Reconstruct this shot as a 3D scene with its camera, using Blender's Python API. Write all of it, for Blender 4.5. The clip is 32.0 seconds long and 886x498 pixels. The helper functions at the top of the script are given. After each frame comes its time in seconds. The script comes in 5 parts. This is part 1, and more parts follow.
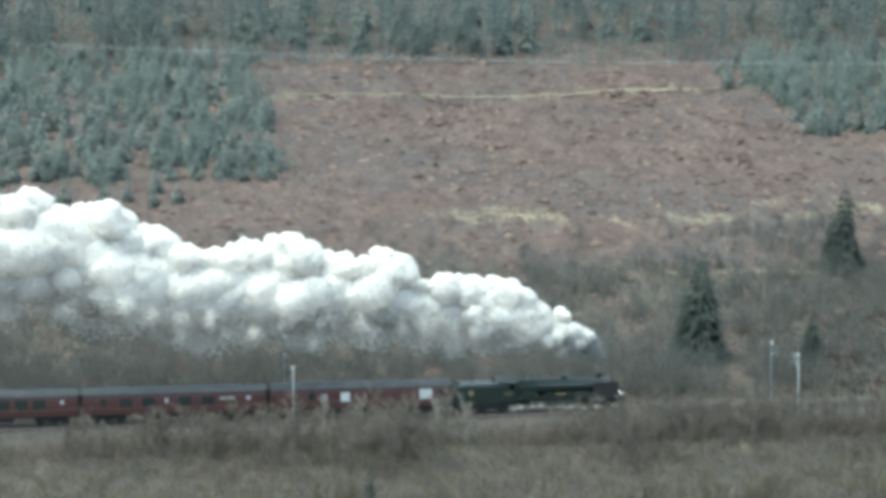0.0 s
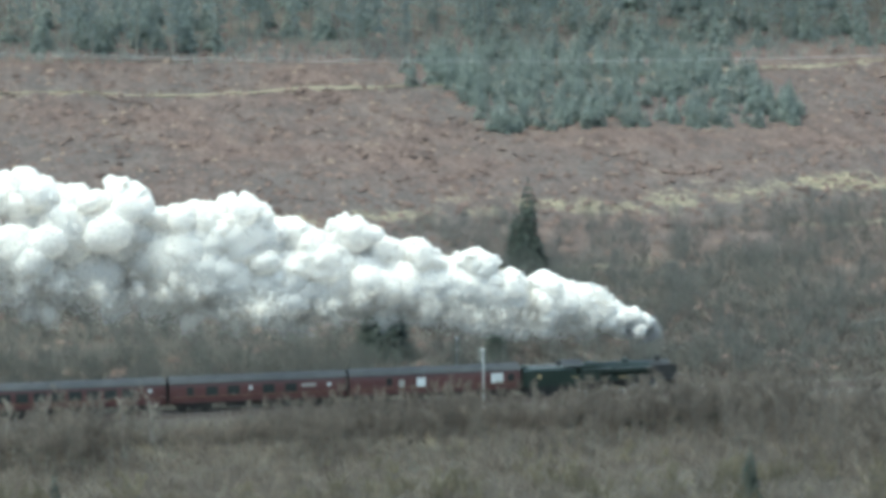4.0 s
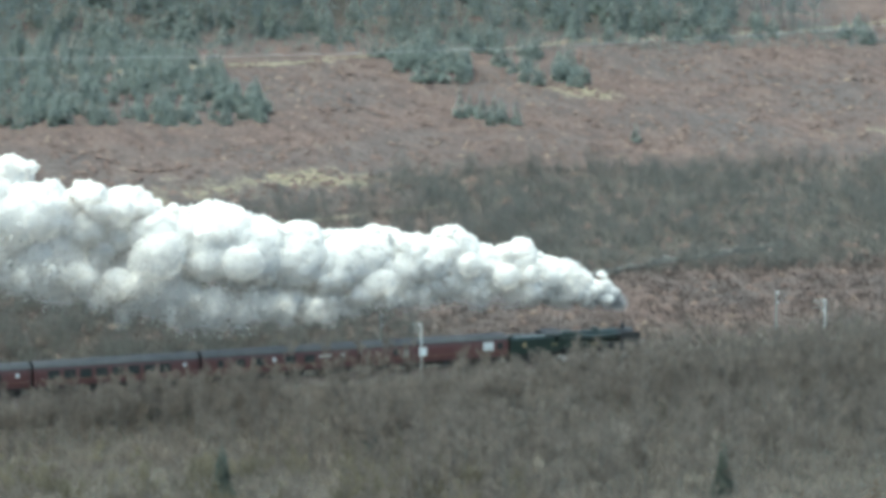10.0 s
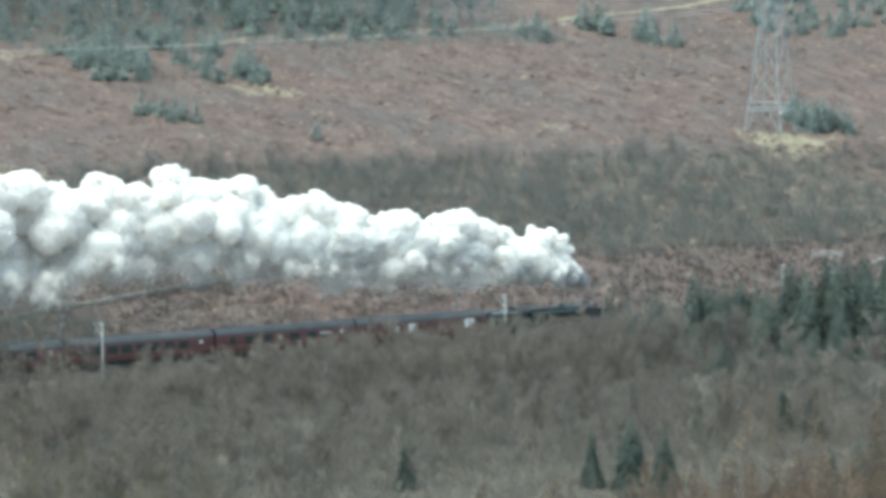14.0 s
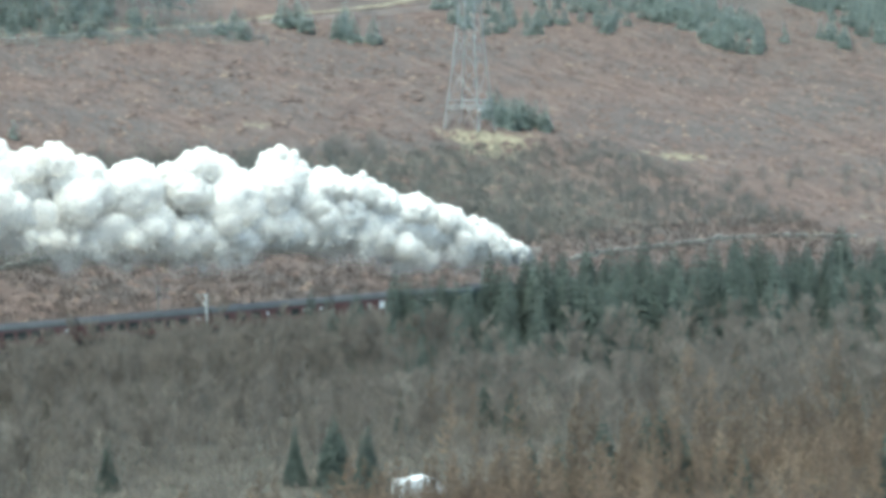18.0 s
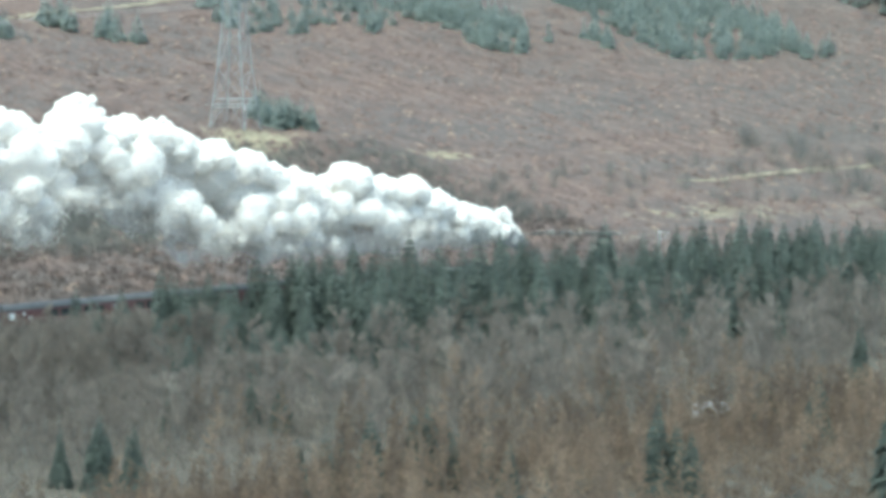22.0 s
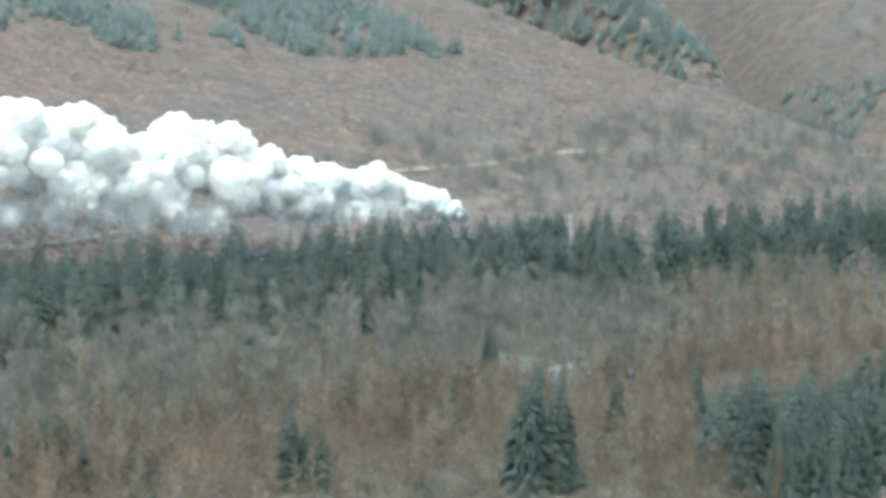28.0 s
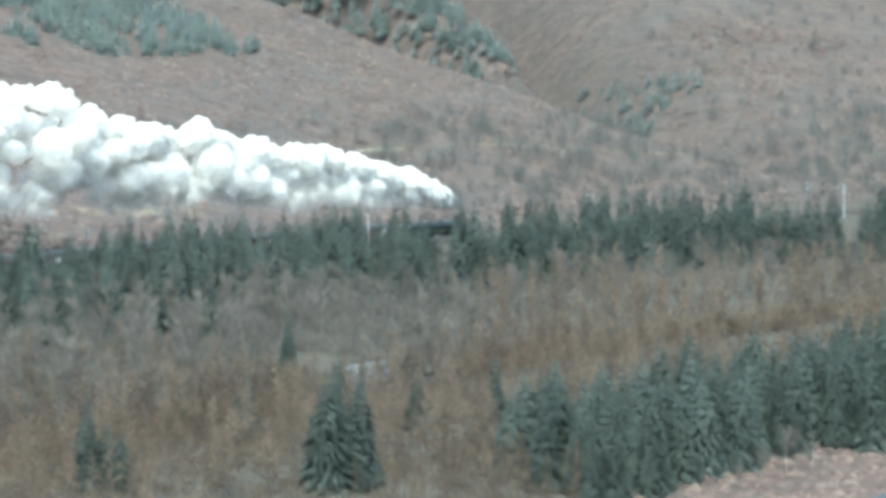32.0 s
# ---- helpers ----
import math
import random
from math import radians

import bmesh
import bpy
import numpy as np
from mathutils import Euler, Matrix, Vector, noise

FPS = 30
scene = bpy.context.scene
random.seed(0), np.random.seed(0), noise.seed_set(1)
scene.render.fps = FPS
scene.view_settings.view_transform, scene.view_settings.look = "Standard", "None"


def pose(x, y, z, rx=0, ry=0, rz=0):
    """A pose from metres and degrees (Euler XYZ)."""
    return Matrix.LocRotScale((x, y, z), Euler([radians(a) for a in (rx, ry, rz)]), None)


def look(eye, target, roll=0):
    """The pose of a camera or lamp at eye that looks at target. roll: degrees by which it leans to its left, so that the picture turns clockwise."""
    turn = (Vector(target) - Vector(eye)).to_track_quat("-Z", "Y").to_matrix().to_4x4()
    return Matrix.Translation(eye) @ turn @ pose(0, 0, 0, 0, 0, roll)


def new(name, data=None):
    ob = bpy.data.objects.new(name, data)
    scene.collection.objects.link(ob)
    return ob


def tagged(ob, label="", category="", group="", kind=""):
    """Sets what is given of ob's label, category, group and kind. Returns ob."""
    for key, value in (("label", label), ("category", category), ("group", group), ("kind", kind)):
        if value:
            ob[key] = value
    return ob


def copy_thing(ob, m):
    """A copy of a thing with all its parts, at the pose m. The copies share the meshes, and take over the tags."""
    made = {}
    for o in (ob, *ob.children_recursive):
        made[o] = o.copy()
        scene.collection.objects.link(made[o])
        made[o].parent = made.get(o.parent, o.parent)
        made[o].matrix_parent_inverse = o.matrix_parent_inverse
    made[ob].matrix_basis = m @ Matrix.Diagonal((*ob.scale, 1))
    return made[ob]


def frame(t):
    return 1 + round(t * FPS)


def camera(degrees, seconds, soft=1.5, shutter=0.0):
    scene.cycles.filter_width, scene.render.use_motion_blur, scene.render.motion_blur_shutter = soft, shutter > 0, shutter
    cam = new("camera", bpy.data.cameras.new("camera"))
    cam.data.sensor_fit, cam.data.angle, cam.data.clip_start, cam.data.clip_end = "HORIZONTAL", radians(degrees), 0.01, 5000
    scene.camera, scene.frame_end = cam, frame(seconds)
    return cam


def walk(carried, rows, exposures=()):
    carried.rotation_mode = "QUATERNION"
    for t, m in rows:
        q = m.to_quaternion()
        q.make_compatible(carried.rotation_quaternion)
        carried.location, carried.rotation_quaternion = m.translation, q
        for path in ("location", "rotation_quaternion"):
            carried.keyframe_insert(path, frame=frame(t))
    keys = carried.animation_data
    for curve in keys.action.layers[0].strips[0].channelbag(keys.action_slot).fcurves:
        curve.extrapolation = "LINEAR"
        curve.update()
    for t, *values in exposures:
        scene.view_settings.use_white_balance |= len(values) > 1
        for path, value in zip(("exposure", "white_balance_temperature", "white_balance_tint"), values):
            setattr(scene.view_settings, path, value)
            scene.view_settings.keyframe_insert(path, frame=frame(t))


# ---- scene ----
# The camera stands on the near hillside and pans with the train.
# Bearings are degrees clockwise from +y; the rows are seconds, bearing, tilt, lean.
EYE = (0.0, 0.0, 38.0)
cam = camera(18.74, 32.0, soft=4.3)
VIEW = [
    (0.0, 8.400, -3.833, 0.001), (0.5, 9.383, -3.844, 0.017), (1.0, 10.570, -3.850, 0.008), (1.5, 11.440, -3.853, 0.004),
    (2.0, 12.200, -3.864, -0.007), (2.5, 13.009, -3.866, 0.007), (4.5, 15.903, -3.885, 0.019), (5.0, 16.801, -3.889, -0.018),
    (5.5, 17.724, -3.895, -0.003), (6.0, 18.762, -3.906, -0.005), (6.5, 19.583, -3.907, 0.031), (7.0, 20.669, -3.917, 0.003),
    (7.5, 21.728, -3.922, -0.022), (8.0, 22.713, -3.923, -0.032), (8.5, 23.424, -3.929, 0.007), (9.0, 24.256, -3.933, -0.048),
    (9.5, 25.424, -3.937, -0.037), (10.0, 26.427, -3.938, 0.025), (10.5, 27.288, -3.948, -0.051), (11.0, 28.238, -3.956, -0.023),
    (11.5, 29.085, -3.957, -0.011), (12.0, 29.826, -3.963, 0.032), (12.5, 30.505, -3.970, -0.007), (13.0, 31.404, -3.983, -0.013),
    (13.5, 32.391, -3.991, 0.002), (15.5, 35.597, -4.012, 0.065), (16.0, 36.603, -4.022, 0.082), (16.5, 37.334, -4.023, 0.081),
    (17.0, 38.065, -4.024, 0.073), (17.5, 38.877, -4.031, 0.087), (18.0, 39.613, -4.034, 0.077), (18.5, 40.004, -4.038, 0.088),
    (19.0, 40.548, -4.044, 0.071), (19.5, 41.328, -4.046, 0.051), (20.0, 41.965, -4.049, 0.092), (20.5, 42.627, -4.050, 0.046),
    (21.0, 43.320, -4.053, 0.045), (21.5, 43.882, -4.054, 0.048), (22.0, 44.604, -4.062, -0.001), (22.5, 45.197, -4.062, 0.034),
    (23.0, 45.489, -4.067, 0.029), (23.5, 46.069, -4.071, 0.023), (24.0, 46.512, -4.074, -0.004), (24.5, 47.319, -4.074, -0.040),
    (25.0, 48.271, -4.077, -0.023), (25.5, 49.019, -4.087, -0.054), (27.5, 51.867, -4.102, -0.068), (28.0, 52.488, -4.101, -0.073),
    (28.5, 52.715, -4.102, -0.037), (29.0, 53.276, -4.105, -0.068), (29.5, 53.796, -4.106, -0.054), (30.0, 54.570, -4.111, -0.102),
    (30.5, 55.281, -4.111, -0.104), (31.0, 55.851, -4.112, -0.072), (31.5, 56.254, -4.114, -0.104), (32.0, 56.807, -4.120, -0.115),
]
walk(cam, [(t, pose(*EYE, 90 + tilt, 0, -b) @ pose(0, 0, 0, 0, 0, -lean)) for t, b, tilt, lean in VIEW],
     [(0.0, 0.23, 5700, -14), (5.0, 0.21, 5700, -14), (13.0, 0.32, 5680, -14), (21.0, 0.50, 5600, -15), (32.0, 0.68, 5450, -15)])

# Hazy daylight: a pale sky and a wide, veiled sun high overhead.
SUN_BEARING, SUN_HEIGHT = 250.0, 70.0
world = bpy.data.worlds.new("hazy_sky")
scene.world = world
world.use_nodes = True
wn = world.node_tree
sky = wn.nodes.new("ShaderNodeTexSky")
sky.sky_type = 'NISHITA'
sky.sun_disc = False
sky.sun_elevation = radians(SUN_HEIGHT)
sky.sun_rotation = radians(SUN_BEARING)
sky.air_density, sky.dust_density, sky.ozone_density = 1.0, 6.0, 1.0
wn.links.new(sky.outputs[0], wn.nodes["Background"].inputs[0])
wn.nodes["Background"].inputs[1].default_value = 0.30
sun = new("sun", bpy.data.lights.new("sun", 'SUN'))
sun.data.energy, sun.data.angle, sun.data.color = 1.5, radians(40), (1.0, 0.96, 0.9)
sb, sh = radians(SUN_BEARING), radians(SUN_HEIGHT)
sun.matrix_world = look((300 * math.sin(sb) * math.cos(sh), 300 * math.cos(sb) * math.cos(sh), 300 * math.sin(sh)), (0, 0, 0))


# ---- the lie of the land ----
TRACK_Y, BEND_X, BEND_R, GRADE = 289.0, 240.0, 800.0, 0.010
SLOPE_N = [-5000, -900, -420, -330, -289, -260, -225, -190, -160, -120, -98, -91, -76, -66, -40, -22, -9.5, -7.5, 6.5, 9, 15, 45, 90, 140, 200, 300, 420, 600, 1000, 5000]
SLOPE_Z = [120, 110, 60, 42, 36.4, 22, 3, -9, -12, -9, -8.2, -8.3, -8.3, -7.2, -6.5, -4.0, -1.2, -0.62, -0.62, -0.3, 1.2, 6.5, 16, 28, 43, 72, 108, 150, 170, 175]


def along(x, y):
    """Length along the track and distance off it (uphill positive) of a place."""
    x, y = np.asarray(x, float), np.asarray(y, float)
    a = np.clip(np.arctan2(x - BEND_X, np.maximum(y - TRACK_Y + BEND_R, 1.0)), 0.0, 1.3)
    bent = x > BEND_X
    s = np.where(bent, BEND_X + BEND_R * a, x)
    n = np.where(bent, np.hypot(x - BEND_X, y - TRACK_Y + BEND_R) - BEND_R, y - TRACK_Y)
    return s, n


def on_line(s, n=0.0):
    """The place at length s along the track and n beside it."""
    if s <= BEND_X:
        return s, TRACK_Y + n
    a = (s - BEND_X) / BEND_R
    return BEND_X + (BEND_R + n) * math.sin(a), TRACK_Y - BEND_R + (BEND_R + n) * math.cos(a)


def rail_z(s):
    return GRADE * np.clip(s, -400, 650)


def waves(x, y):
    """Slow rises and hollows of the slopes."""
    return (np.sin(x / 23 + 1.3 * np.sin(y / 31)) + np.sin(y / 17 + 0.9 * np.sin(x / 29 + 2)) + 0.6 * np.sin(x / 9.1 + y / 11.3) + 0.5 * np.sin(x / 6.3 - y / 7.9)) * 0.3


def height(x, y):
    s, n = along(x, y)
    z = rail_z(s) + np.interp(n, SLOPE_N, SLOPE_Z)
    # side valleys cut into the far hill: steep on the near flank, gentle on the far one
    up = np.clip((n - 45) / 155, 0, 1.5)
    for s0, lean, near, beyond, d in ((542, -0.10, 9, 13, 44), (582, 0.22, 9, 26, 42)):
        u = s - (s0 + lean * (np.minimum(n, 320) - 200))
        z = z - d * up * np.exp(-(u / np.where(u < 0, near, beyond)) ** 2)
    rough = np.clip((np.abs(n) - 9) / 25, 0, 1)
    return z + waves(x, y) * rough


def ground_at(x, y):
    return float(height(x, y))


# ---- materials ----
def surface(name, colours, scale=1.0, rough=0.8, bump=0.0, metal=0.0, fine=0.0, vary=0.0, spec=0.3, coords="Object", bump_scale=None):
    """A node material: two scales of noise blend the colours; vary shifts lightness from object to object."""
    m = bpy.data.materials.new(name)
    m.use_nodes = True
    nt = m.node_tree
    n, l = nt.nodes, nt.links
    bsdf = n["Principled BSDF"]
    bsdf.inputs["Roughness"].default_value = rough
    bsdf.inputs["Metallic"].default_value = metal
    bsdf.inputs["Specular IOR Level"].default_value = spec
    if coords == "World":
        co = n.new("ShaderNodeNewGeometry").outputs["Position"]
    else:
        co = n.new("ShaderNodeTexCoord").outputs["Object"]
    big = n.new("ShaderNodeTexNoise")
    big.inputs["Scale"].default_value, big.inputs["Detail"].default_value = scale, 5
    small = n.new("ShaderNodeTexNoise")
    small.inputs["Scale"].default_value, small.inputs["Detail"].default_value = scale * 9, 4
    for tex in (big, small):
        l.new(co, tex.inputs["Vector"])
    mix = n.new("ShaderNodeMath")
    mix.operation = 'MULTIPLY_ADD'
    l.new(small.outputs[0], mix.inputs[0])
    mix.inputs[1].default_value = 0.45
    l.new(big.outputs[0], mix.inputs[2])
    ramp = n.new("ShaderNodeValToRGB")
    l.new(mix.outputs[0], ramp.inputs[0])
    e = ramp.color_ramp.elements
    while len(e) < len(colours):
        e.new(0.5)
    for i, c in enumerate(colours):
        e[i].position = 0.45 + 0.55 * i / max(1, len(colours) - 1)
        e[i].color = (*c, 1)
    out = ramp.outputs[0]
    if vary:
        info = n.new("ShaderNodeObjectInfo")
        hsv = n.new("ShaderNodeHueSaturation")
        mr = n.new("ShaderNodeMapRange")
        mr.inputs["To Min"].default_value, mr.inputs["To Max"].default_value = 1 - vary, 1 + vary
        l.new(info.outputs["Random"], mr.inputs["Value"])
        l.new(mr.outputs[0], hsv.inputs["Value"])
        l.new(out, hsv.inputs["Color"])
        out = hsv.outputs[0]
    l.new(out, bsdf.inputs["Base Color"])
    if bump:
        b = n.new("ShaderNodeBump")
        b.inputs["Strength"].default_value = bump
        b.inputs["Distance"].default_value = bump_scale or 0.1
        l.new(small.outputs[0], b.inputs["Height"])
        l.new(b.outputs[0], bsdf.inputs["Normal"])
    return m


def leafy(m, share=0.35):
    """Lets some light through thin leaves and twigs."""
    n, l = m.node_tree.nodes, m.node_tree.links
    bsdf, out = n["Principled BSDF"], n["Material Output"]
    tr, mix = n.new("ShaderNodeBsdfTranslucent"), n.new("ShaderNodeMixShader")
    mix.inputs[0].default_value = share
    l.new(bsdf.inputs["Base Color"].links[0].from_socket, tr.inputs[0])
    l.new(bsdf.outputs[0], mix.inputs[1])
    l.new(tr.outputs[0], mix.inputs[2])
    l.new(mix.outputs[0], out.inputs[0])
    return m


BALLAST = surface("ballast", [(0.050, 0.045, 0.040), (0.098, 0.088, 0.078)], 1.2, 0.95, 0.6)
RAIL = surface("rail_steel", [(0.09, 0.065, 0.052), (0.20, 0.17, 0.15)], 2.0, 0.6, metal=0.4)
SLEEPER = surface("sleeper_concrete", [(0.065, 0.06, 0.055), (0.12, 0.11, 0.10)], 3.0, 0.9, 0.2, vary=0.15)
GALV = surface("galvanised_steel", [(0.50, 0.52, 0.52), (0.68, 0.70, 0.70)], 2.0, 0.5, metal=0.15)
PYLON_STEEL = surface("pylon_steel", [(0.25, 0.275, 0.28), (0.35, 0.375, 0.38)], 1.0, 0.6, metal=0.2)
INSULATOR = surface("porcelain", [(0.75, 0.75, 0.72), (0.85, 0.85, 0.83)], 3.0, 0.3)
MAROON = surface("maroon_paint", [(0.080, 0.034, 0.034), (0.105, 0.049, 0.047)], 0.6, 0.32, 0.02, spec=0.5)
CREAM = surface("cream_line", [(0.26, 0.20, 0.11), (0.34, 0.27, 0.16)], 2.0, 0.4)
ROOF_GREY = surface("roof_grey", [(0.075, 0.076, 0.078), (0.125, 0.125, 0.127)], 0.5, 0.6, 0.03, spec=0.3)
UNDER = surface("underframe_black", [(0.022, 0.021, 0.02), (0.06, 0.055, 0.05)], 1.5, 0.75, 0.1)
GREEN = surface("loco_green", [(0.016, 0.026, 0.022), (0.028, 0.042, 0.034)], 0.7, 0.28, 0.02, spec=0.6)
BLACK = surface("loco_black", [(0.016, 0.016, 0.017), (0.045, 0.044, 0.043)], 1.0, 0.42, 0.05, spec=0.5)
BRIGHT = surface("worn_steel", [(0.35, 0.35, 0.35), (0.60, 0.60, 0.60)], 2.0, 0.35, metal=0.8)
COAL = surface("coal", [(0.012, 0.012, 0.013), (0.05, 0.05, 0.05)], 5.0, 0.5, 0.8)
PALE_PANE = surface("frosted_pane_and_glint", [(0.62, 0.66, 0.66), (0.78, 0.80, 0.80)], 1.5, 0.2, spec=0.6)
CURTAIN = surface("pale_blind", [(0.30, 0.30, 0.27), (0.48, 0.46, 0.42)], 1.5, 0.7)
WHITE = surface("white_paint", [(0.72, 0.73, 0.73), (0.84, 0.85, 0.85)], 1.0, 0.3, spec=0.5)
WALLSTONE = surface("drystone", [(0.14, 0.135, 0.124), (0.26, 0.25, 0.23)], 1.6, 0.95, 0.5, vary=0.25)


def glassy(name, colour, rough=0.08):
    m = bpy.data.materials.new(name)
    m.use_nodes = True
    b = m.node_tree.nodes["Principled BSDF"]
    b.inputs["Base Color"].default_value = (*colour, 1)
    b.inputs["Roughness"].default_value = rough
    b.inputs["Specular IOR Level"].default_value = 0.8
    return m


GLASS = glassy("coach_glass", (0.035, 0.045, 0.045))


def glowing(name, colour, strength):
    m = bpy.data.materials.new(name)
    m.use_nodes = True
    b = m.node_tree.nodes["Principled BSDF"]
    b.inputs["Emission Color"].default_value = (*colour, 1)
    b.inputs["Emission Strength"].default_value = strength
    return m


LAMP_ON = glowing("lit_lamp", (1.0, 0.97, 0.9), 6.0)


# ---- building helpers ----
def mesh_of(name, bm, material, smooth=False):
    me = bpy.data.meshes.new(name)
    bm.to_mesh(me)
    bm.free()
    me.materials.append(material)
    if smooth:
        me.polygons.foreach_set("use_smooth", [True] * len(me.polygons))
    return me


def part(name, bm, material, parent=None, label="", smooth=False):
    ob = new(name, mesh_of(name, bm, material, smooth))
    ob.parent = parent
    return tagged(ob, label)


def share(name, me, parent, m, label=""):
    """One more object on a mesh that is already there."""
    ob = new(name, me)
    ob.parent = parent
    ob.matrix_local = m
    return tagged(ob, label)


def box(bm, x0, x1, y0, y1, z0, z1, bevel=0.0):
    r = bmesh.ops.create_cube(bm, size=1, matrix=Matrix.Translation(((x0 + x1) / 2, (y0 + y1) / 2, (z0 + z1) / 2)) @ Matrix.Diagonal((x1 - x0, y1 - y0, z1 - z0, 1)))
    if bevel:
        edges = {e for v in r["verts"] for e in v.link_edges}
        bmesh.ops.bevel(bm, geom=list(edges), offset=bevel, segments=2, affect='EDGES')
    return bm


def bar(bm, a, b, r=0.05, sides=6, r2=None):
    a, b = Vector(a), Vector(b)
    d = b - a
    q = d.to_track_quat('Z', 'Y').to_matrix().to_4x4()
    bmesh.ops.create_cone(bm, cap_ends=True, segments=sides, radius1=r, radius2=r if r2 is None else r2, depth=d.length, matrix=Matrix.Translation((a + b) / 2) @ q)
    return bm


def disc(bm, x, y, z, r, w, sides=20):
    """A wheel across y."""
    m = Matrix.Translation((x, y, z)) @ pose(0, 0, 0, 90, 0, 0)
    bmesh.ops.create_cone(bm, cap_ends=True, segments=sides, radius1=r, radius2=r, depth=w, matrix=m)
    return bm


def prism(bm, section, x0, x1):
    """A closed outline in y, z drawn out from x0 to x1."""
    a = [bm.verts.new((x0, y, z)) for y, z in section]
    b = [bm.verts.new((x1, y, z)) for y, z in section]
    k = len(section)
    for i in range(k):
        bm.faces.new((a[i], a[(i + 1) % k], b[(i + 1) % k], b[i]))
    bm.faces.new(a[::-1])
    bm.faces.new(b)
    bmesh.ops.recalc_face_normals(bm, faces=bm.faces)
    return bm


def B():
    return bmesh.new()


# ---- ground: one sheet from the camera's feet to the horizon ----
PATHS = [  # stony tracks and bands of pale grass along the far hill: from s, to s, offset at each end, width, strength
    (30, 118, 158.5, 161.0, 1.7, 0.9), (118, 150, 161.0, 163.0, 2.0, 0.5), (150, 300, 164.0, 193.0, 2.0, 0.9), (66, 125, 59.0, 59.5, 1.6, 0.7),
    (300, 420, 193, 240, 2.2, 0.8), (385, 470, 62.5, 75, 1.8, 0.8), (480, 600, 76, 52, 1.5, 0.8), (150, 190, 78, 80, 1.2, 0.3)]
PATCHES = [  # pale grass among the bracken: s, n, half length, half width, strength
    (66, 90, 14, 9, 0.8), (95, 88, 30, 8, 0.6), (125, 92, 34, 9, 0.75), (170, 99, 16, 7, 1.0), (150, 96, 25, 8, 0.7), (246, 149, 9, 7, 0.9),
    (205, 100, 10, 6, 0.6), (323, 104, 11, 9, 1.2), (318, 96, 9, 6, 0.8), (352, 90, 14, 6, 0.8), (282, 120, 18, 4, 0.6), (420, 84, 30, 6, 0.4),
    (392, 88, 22, 5, 0.4), (470, 100, 18, 10, 0.4), (505, 90, 20, 12, 0.4), (380, 40, 30, 9, 0.7), (420, 45, 30, 9, 0.5), (350, 30, 30, 8, 0.5),
    (25, 143, 4, 3, 0.5), (640, 168, 12, 8, 0.9), (690, 150, 20, 10, 0.7), (130, 160, 5, 4, 0.7), (560, 60, 40, 10, 0.5), (40, -14, 90, 4, 0.45), (-20, -14, 40, 4, 0.5)]


